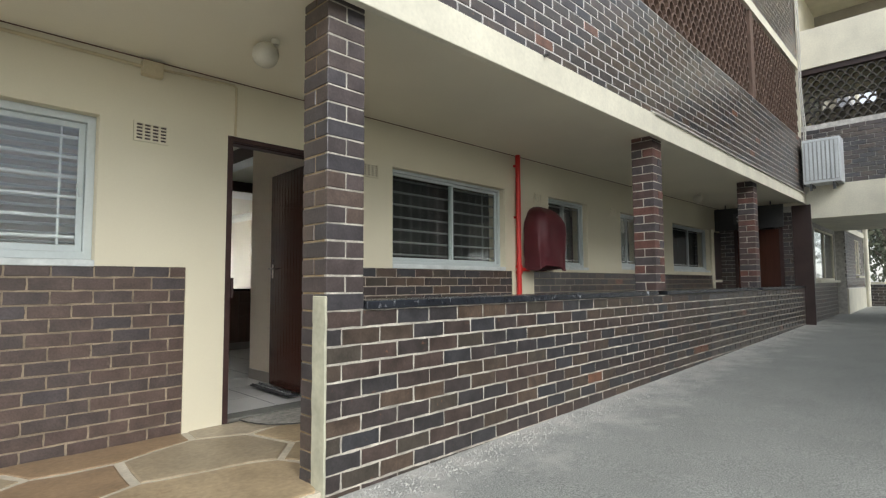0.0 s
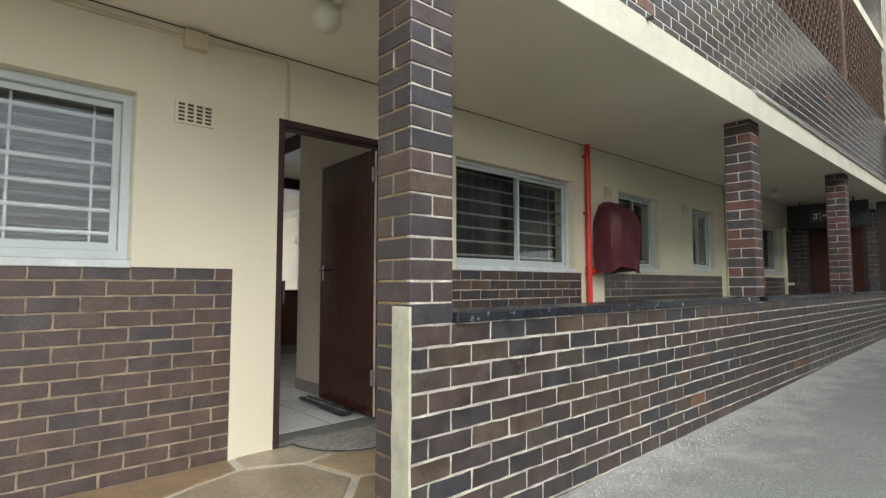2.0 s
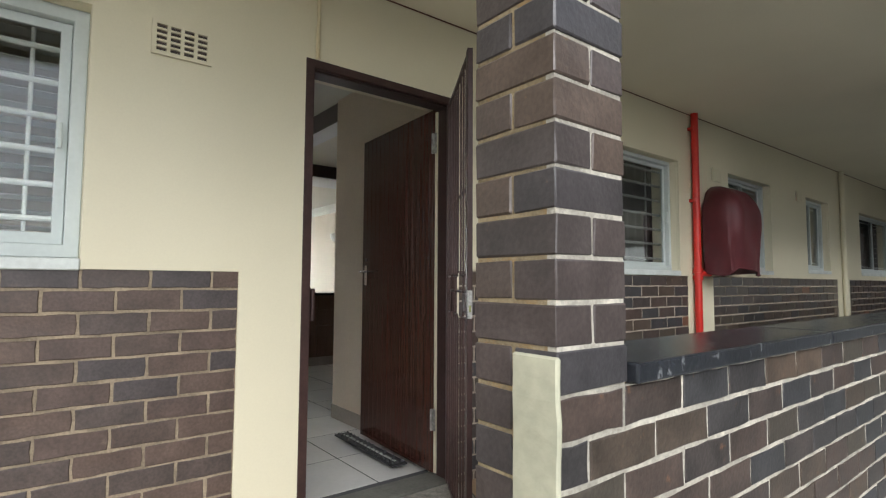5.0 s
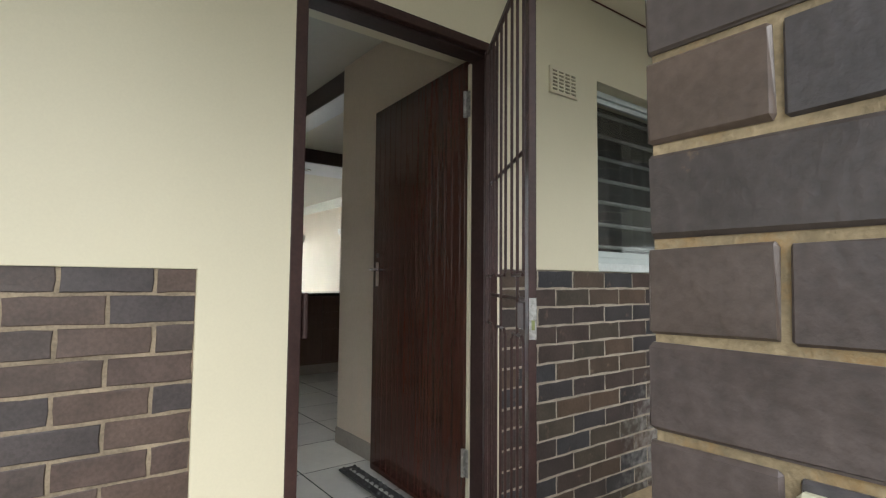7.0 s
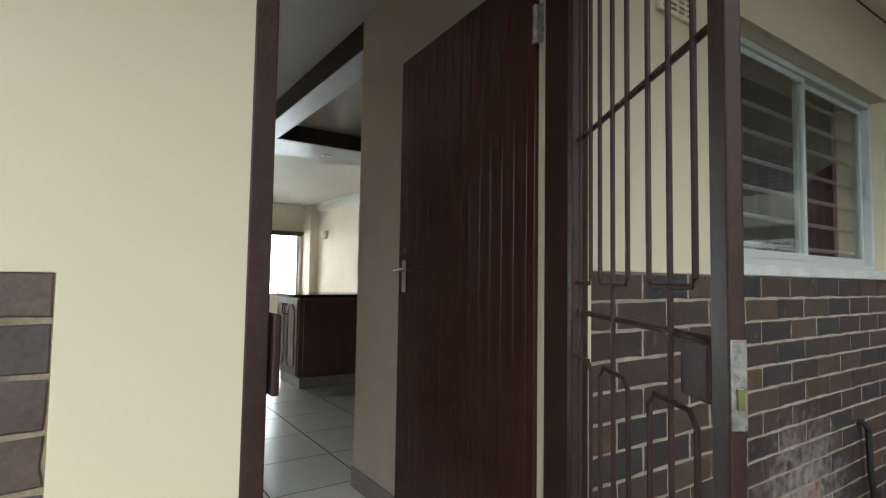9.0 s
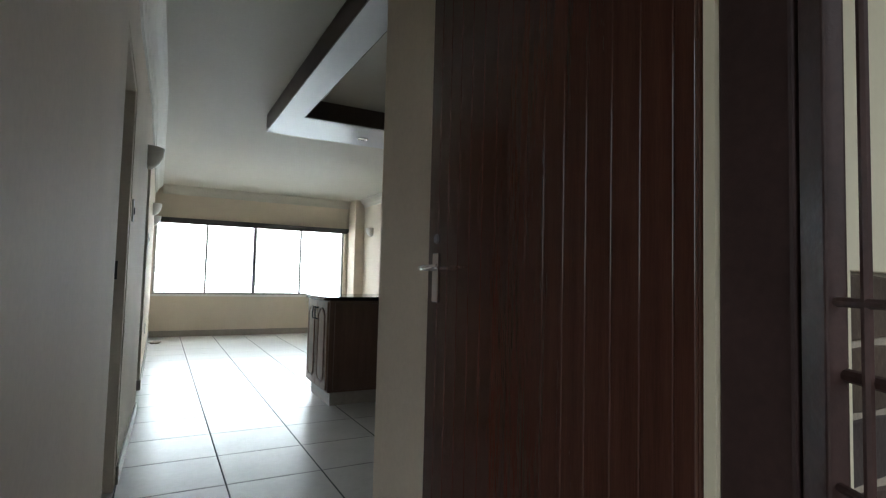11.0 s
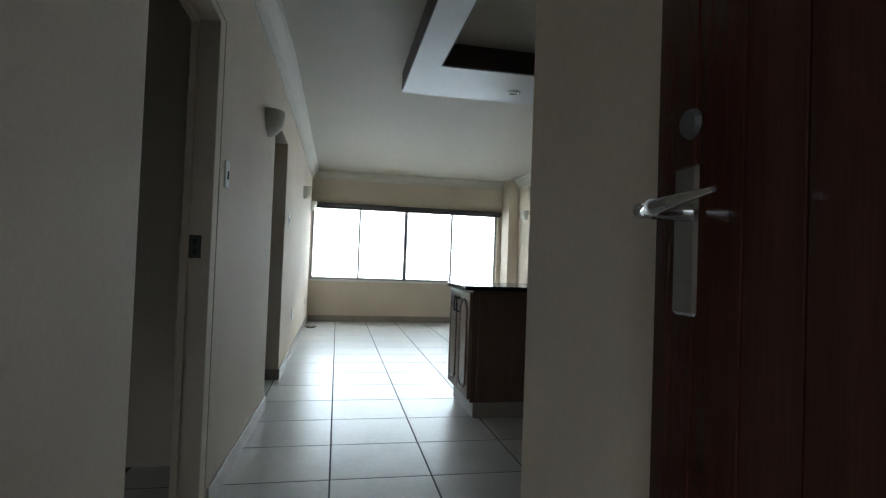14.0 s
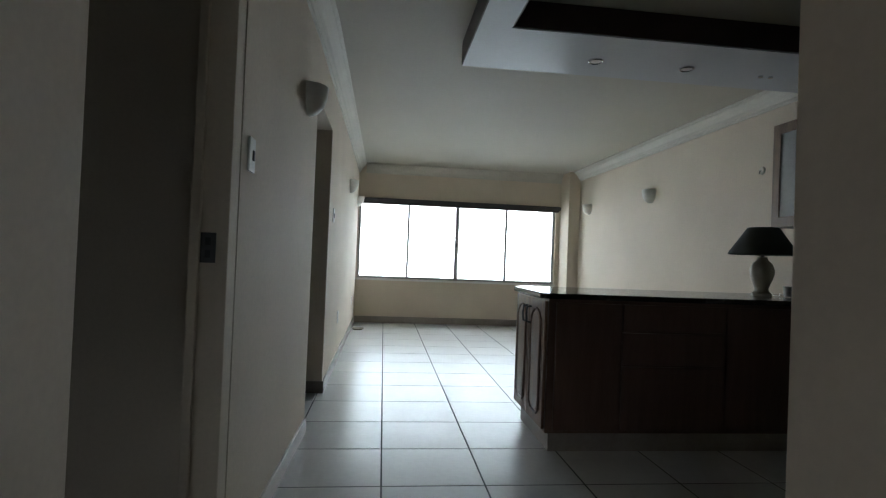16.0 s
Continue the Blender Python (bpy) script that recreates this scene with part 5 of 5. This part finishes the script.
for a, b in ((0.0, 0.67), (0.68, 1.35)):
    bm = bmesh.new()
    wall_boxes(bm, "y", a, b, 0.0, 0.715, 0.0, 0.018, [(a + 0.07, b - 0.07, 0.07, 0.645)])
    d = rounded(part("door", bm, M_KEDGE, wc, "oak door frame"), 0.004)
    box_part("pane", (0.006, 0.012, a + 0.068, b - 0.068, 0.068, 0.647), M_BLIND, d, "frosted pane")


def downlight(x, y):
    s = thing("downlight", (x, y, 2.305), "small chrome ringed downlight in the bulkhead", "downlight", "bulkhead downlights")
    bm = bmesh.new()
    add_lathe(bm, [(0.034, 0.0), (0.046, 0.0), (0.046, -0.006), (0.040, -0.010), (0.034, -0.006), (0.034, 0.0)], 0, 0, 24)
    part("ring", bm, M_CHROME, s, "", True)
    bm = bmesh.new()
    add_cyl(bm, (0, 0, -0.004), (0, 0, 0.0), 0.033, seg=20)
    part("bulb", bm, M_SCONCE, s, "unlit bulb")
    return s


for x in (1.75, 2.34):
    downlight(x, 4.14)
for dx in (-0.035, 0.035):
    bm = bmesh.new()
    add_cyl(bm, (2.89 + dx, 4.16, 2.295), (2.89 + dx, 4.16, 2.305), 0.014, seg=12)
    tagged(part("ceiling_fitting", bm, M_CHROME), "tiny chrome fitting under the bulkhead", "fitting")

# ---- bricks of the walkway, tiles and paving ----
main_pier = pier(0.056, 0.822 - 11 * COURSE, M_BRICK_P, M_MORTAR_P, "square dark brick pier with a cream cement patch at its foot", 10, True, M_MORTAR_W)
bm = bmesh.new()
add_box(bm, -0.009, 0.004, -0.008, 0.105, 0.06, 1.006, 0.004)
bmesh.ops.subdivide_edges(bm, edges=[e for e in bm.edges if e.calc_length() > 0.3], cuts=24)
for v in bm.verts:
    v.co += Vector((noise.noise(v.co * 14) * 0.003, noise.noise(v.co * 11 + Vector((3, 0, 0))) * 0.004, 0))
part("cement_patch", bm, M_PATCH, main_pier, "cream painted cement patch")
pier(3.88, 0.87, M_REDBRICK, M_MORTAR_W, "square brick pier of mixed red and dark bricks on the parapet")
pier(7.55, 0.87, M_REDBRICK, M_MORTAR_W, "square dark brick pier standing on the parapet")

Z_PAR = 0.822 - 11 * COURSE
brick_field(-0.164, 5.2, Z_PAR, 11, PARAPET_Y, parapet, M_BRICK, 0.1, 0.05, 11)
brick_mass("brick_facing", 5.2, 10.73, Z_PAR, 11, PARAPET_Y, parapet, M_BRICKS, shift=0.05)
brick_mass("brick_inner_facing", 0.06, 10.73, Z_PAR + COURSE, 10, PARAPET_Y + 0.172, parapet, M_BRICKS, shift=0.05, depth=0.035)


def dado(name, x0, x1, z1, near, shift, seed, course=COURSE, module=MODULE, n=13, material=M_BRICK, mortar=M_MORTAR_T):
    z0 = z1 - n * course
    d = structure(box_part(name, (x0, x1, -0.0085, -0.0005, z0 - 0.1, z1), mortar), "brown brick dado panel with tan pointing in the facade", "dado")
    if near:
        brick_field(x0 + 0.004, x1 - 0.004, z0, n, -0.012, d, material, 0.011, shift, seed, course, module)
    else:
        brick_mass("brick_facing", x0 + 0.004, x1 - 0.004, z0, n, -0.012, d, M_BRICKS, depth=0.011, shift=shift)
    return d


DADO_R = 1.092
dado("dado_left", -1.9, -0.268, 1.077, True, -0.465, 21, 0.078, 0.2075, 14, M_BRICK_D)
dado("dado_left_far", LEFT_END, -1.9, DADO, False, 0.02, 22)
dado("dado_entrance", 0.86, 3.29, DADO_R, True, 1.2125, 23, 0.081, 0.2335, 14, M_BRICK_S, M_MORTAR_E)
dado("dado_next", 3.72, 7.08, DADO_R, False, 0.1, 24, mortar=M_MORTAR_E)
dado("dado_end", 7.55, 10.2, DADO_R, False, 0.1, 25, mortar=M_MORTAR_E)

# cream render standing proud round the brick panels
bm = bmesh.new()
wall_boxes(bm, "x", LEFT_END, FAR_END, -0.05, 2.55, -0.018, -0.0015,
           [(LEFT_END - 1, -0.268, -1, DADO), (0.0, 0.84, -1, 2.0), (0.86, 3.29, -1, DADO_R), (3.72, 7.08, -1, DADO_R), (7.55, 10.2, -1, DADO_R)] + WINDOWS)
render_coat = structure(rounded(part("wall_render", bm, M_CREAM), 0.004), "smooth cream painted render above the brick dado", "wall")


def crop(poly, px, py, nx, ny):
    """The part of a convex outline on one side of a line."""
    out = []
    for (ax, ay), (bx, by) in zip(poly, poly[1:] + poly[:1]):
        da, db = (ax - px) * nx + (ay - py) * ny, (bx - px) * nx + (by - py) * ny
        if da <= 0:
            out.append((ax, ay))
        if (da < 0 < db) or (db < 0 < da):
            k = da / (da - db)
            out.append((ax + (bx - ax) * k, ay + (by - ay) * k))
    return out


def crazy_paving(x0, x1, y0, y1, parent, seed):
    rnd = random.Random(seed)
    pts = []
    tries = 0
    LONG = 1.3
    x0, x1 = x0 / LONG, x1 / LONG
    while tries < 3000:
        tries += 1
        p = (rnd.uniform(x0, x1), rnd.uniform(y0, y1))
        if all((p[0] - q[0]) ** 2 + (p[1] - q[1]) ** 2 > 0.44 ** 2 for q in pts):
            pts.append((*p, rnd.uniform(0.0, 0.15)))
    for i, p in enumerate(pts):
        poly = [(x0, y0), (x1, y0), (x1, y1), (x0, y1)]
        for j, q in enumerate(pts):
            if i != j and (p[0] - q[0]) ** 2 + (p[1] - q[1]) ** 2 < 3.0:
                dx, dy = q[0] - p[0], q[1] - p[1]
                l = math.hypot(dx, dy)
                g = 0.019
                cut = (l * l + p[2] - q[2]) / (2 * l) - g
                poly = crop(poly, p[0] + dx / l * cut, p[1] + dy / l * cut, dx, dy)
                if len(poly) < 3:
                    break
        if len(poly) < 3:
            continue
        poly = [(u * LONG, v) for u, v in poly]
        cx, cy = sum(a for a, b in poly) / len(poly), sum(b for a, b in poly) / len(poly)
        bm = bmesh.new()
        fine = []
        for (ax, ay), (bx, by) in zip(poly, poly[1:] + poly[:1]):
            n = max(1, int(math.hypot(bx - ax, by - ay) / 0.12))
            for k in range(n):
                u, v = ax + (bx - ax) * k / n, ay + (by - ay) * k / n
                w = 0.09 * noise.noise((u * 4, v * 4, 1.3))
                fine.append((u - cx + w * 0.5, v - cy + 0.5 * w))
        t = rnd.uniform(-0.0015, 0.002)
        rings = []
        for s, z in ((1.0, -0.009), (1.0, -0.003 + t), (0.975, t)):
            rings.append([bm.verts.new((u * s, v * s, z)) for u, v in fine])
        for a, b in zip(rings, rings[1:]):
            for k in range(len(fine)):
                j = (k + 1) % len(fine)
                bm.faces.new((a[k], a[j], b[j], b[k]))
        bm.faces.new(rings[-1])
        ob = part("paving_stone", bm, M_STONE, parent)
        ob.location = (cx, cy, 0)


crazy_paving(-3.0, 8.0, -1.465, -0.02, stoep, 5)

rnd = random.Random(17)
verts, faces = [], []
for _ in range(4200):
    x = -0.1 + 10.6 * rnd.random() ** 1.6
    off = abs(rnd.gauss(0, 0.16))
    y = PARAPET_Y - 0.02 - off
    s = 0.003 + 0.006 * rnd.random() ** 2 * (1 if off < 0.2 else 0.7)
    z = ground_z(x) + s * 0.3
    n = len(verts)
    a = rnd.uniform(0, 6)
    for k in range(4):
        verts.append((x + s * math.cos(a + k * 1.57) * rnd.uniform(0.7, 1.3), y + s * math.sin(a + k * 1.57) * rnd.uniform(0.7, 1.3), z - s * 0.4))
    verts.append((x, y, z + s * rnd.uniform(0.4, 0.8)))
    faces += [(n, n + 1, n + 4), (n + 1, n + 2, n + 4), (n + 2, n + 3, n + 4), (n + 3, n, n + 4)]
me = bpy.data.meshes.new("gravel")
me.from_pydata(verts, [], faces)
me.materials.append(mat("pale_grit", (0.42, 0.41, 0.37), 0.9, 0.3, 20, 80, 0.2))
tagged(new("gravel", me), "loose pale grit along the foot of the parapet", "gravel", "", "stuff")

tile_cache = {}


def floor_tile(x0, x1, y0, y1):
    key = (round(x1 - x0, 3), round(y1 - y0, 3))
    if key not in tile_cache:
        bm = bmesh.new()
        w, d = key
        add_box(bm, -w / 2, w / 2, -d / 2, d / 2, -0.006, 0.0, 0.0012)
        me = bpy.data.meshes.new("floor_tile")
        bmesh.ops.recalc_face_normals(bm, faces=bm.faces)
        bm.to_mesh(me)
        bm.free()
        me.materials.append(M_TILE)
        tile_cache[key] = me
    ob = new("floor_tile", tile_cache[key])
    ob.parent = bed
    ob.location = ((x0 + x1) / 2, (y0 + y1) / 2, 0.0)


TX, TY, JT = 0.489, 0.468, 0.0042
for i in range(-2, 7):
    for j in range(-8, 12):
        a, b = 0.543 + i * TX, 0.543 + (i + 1) * TX
        c, d = 3.985 + j * TY, 3.985 + (j + 1) * TY
        a, b, c, d = max(a, -0.40), min(b, XR), max(c, 0.17), min(d, YB)
        if b - a > 0.03 and d - c > 0.03:
            floor_tile(a + JT, b - JT, c + JT, d - JT)
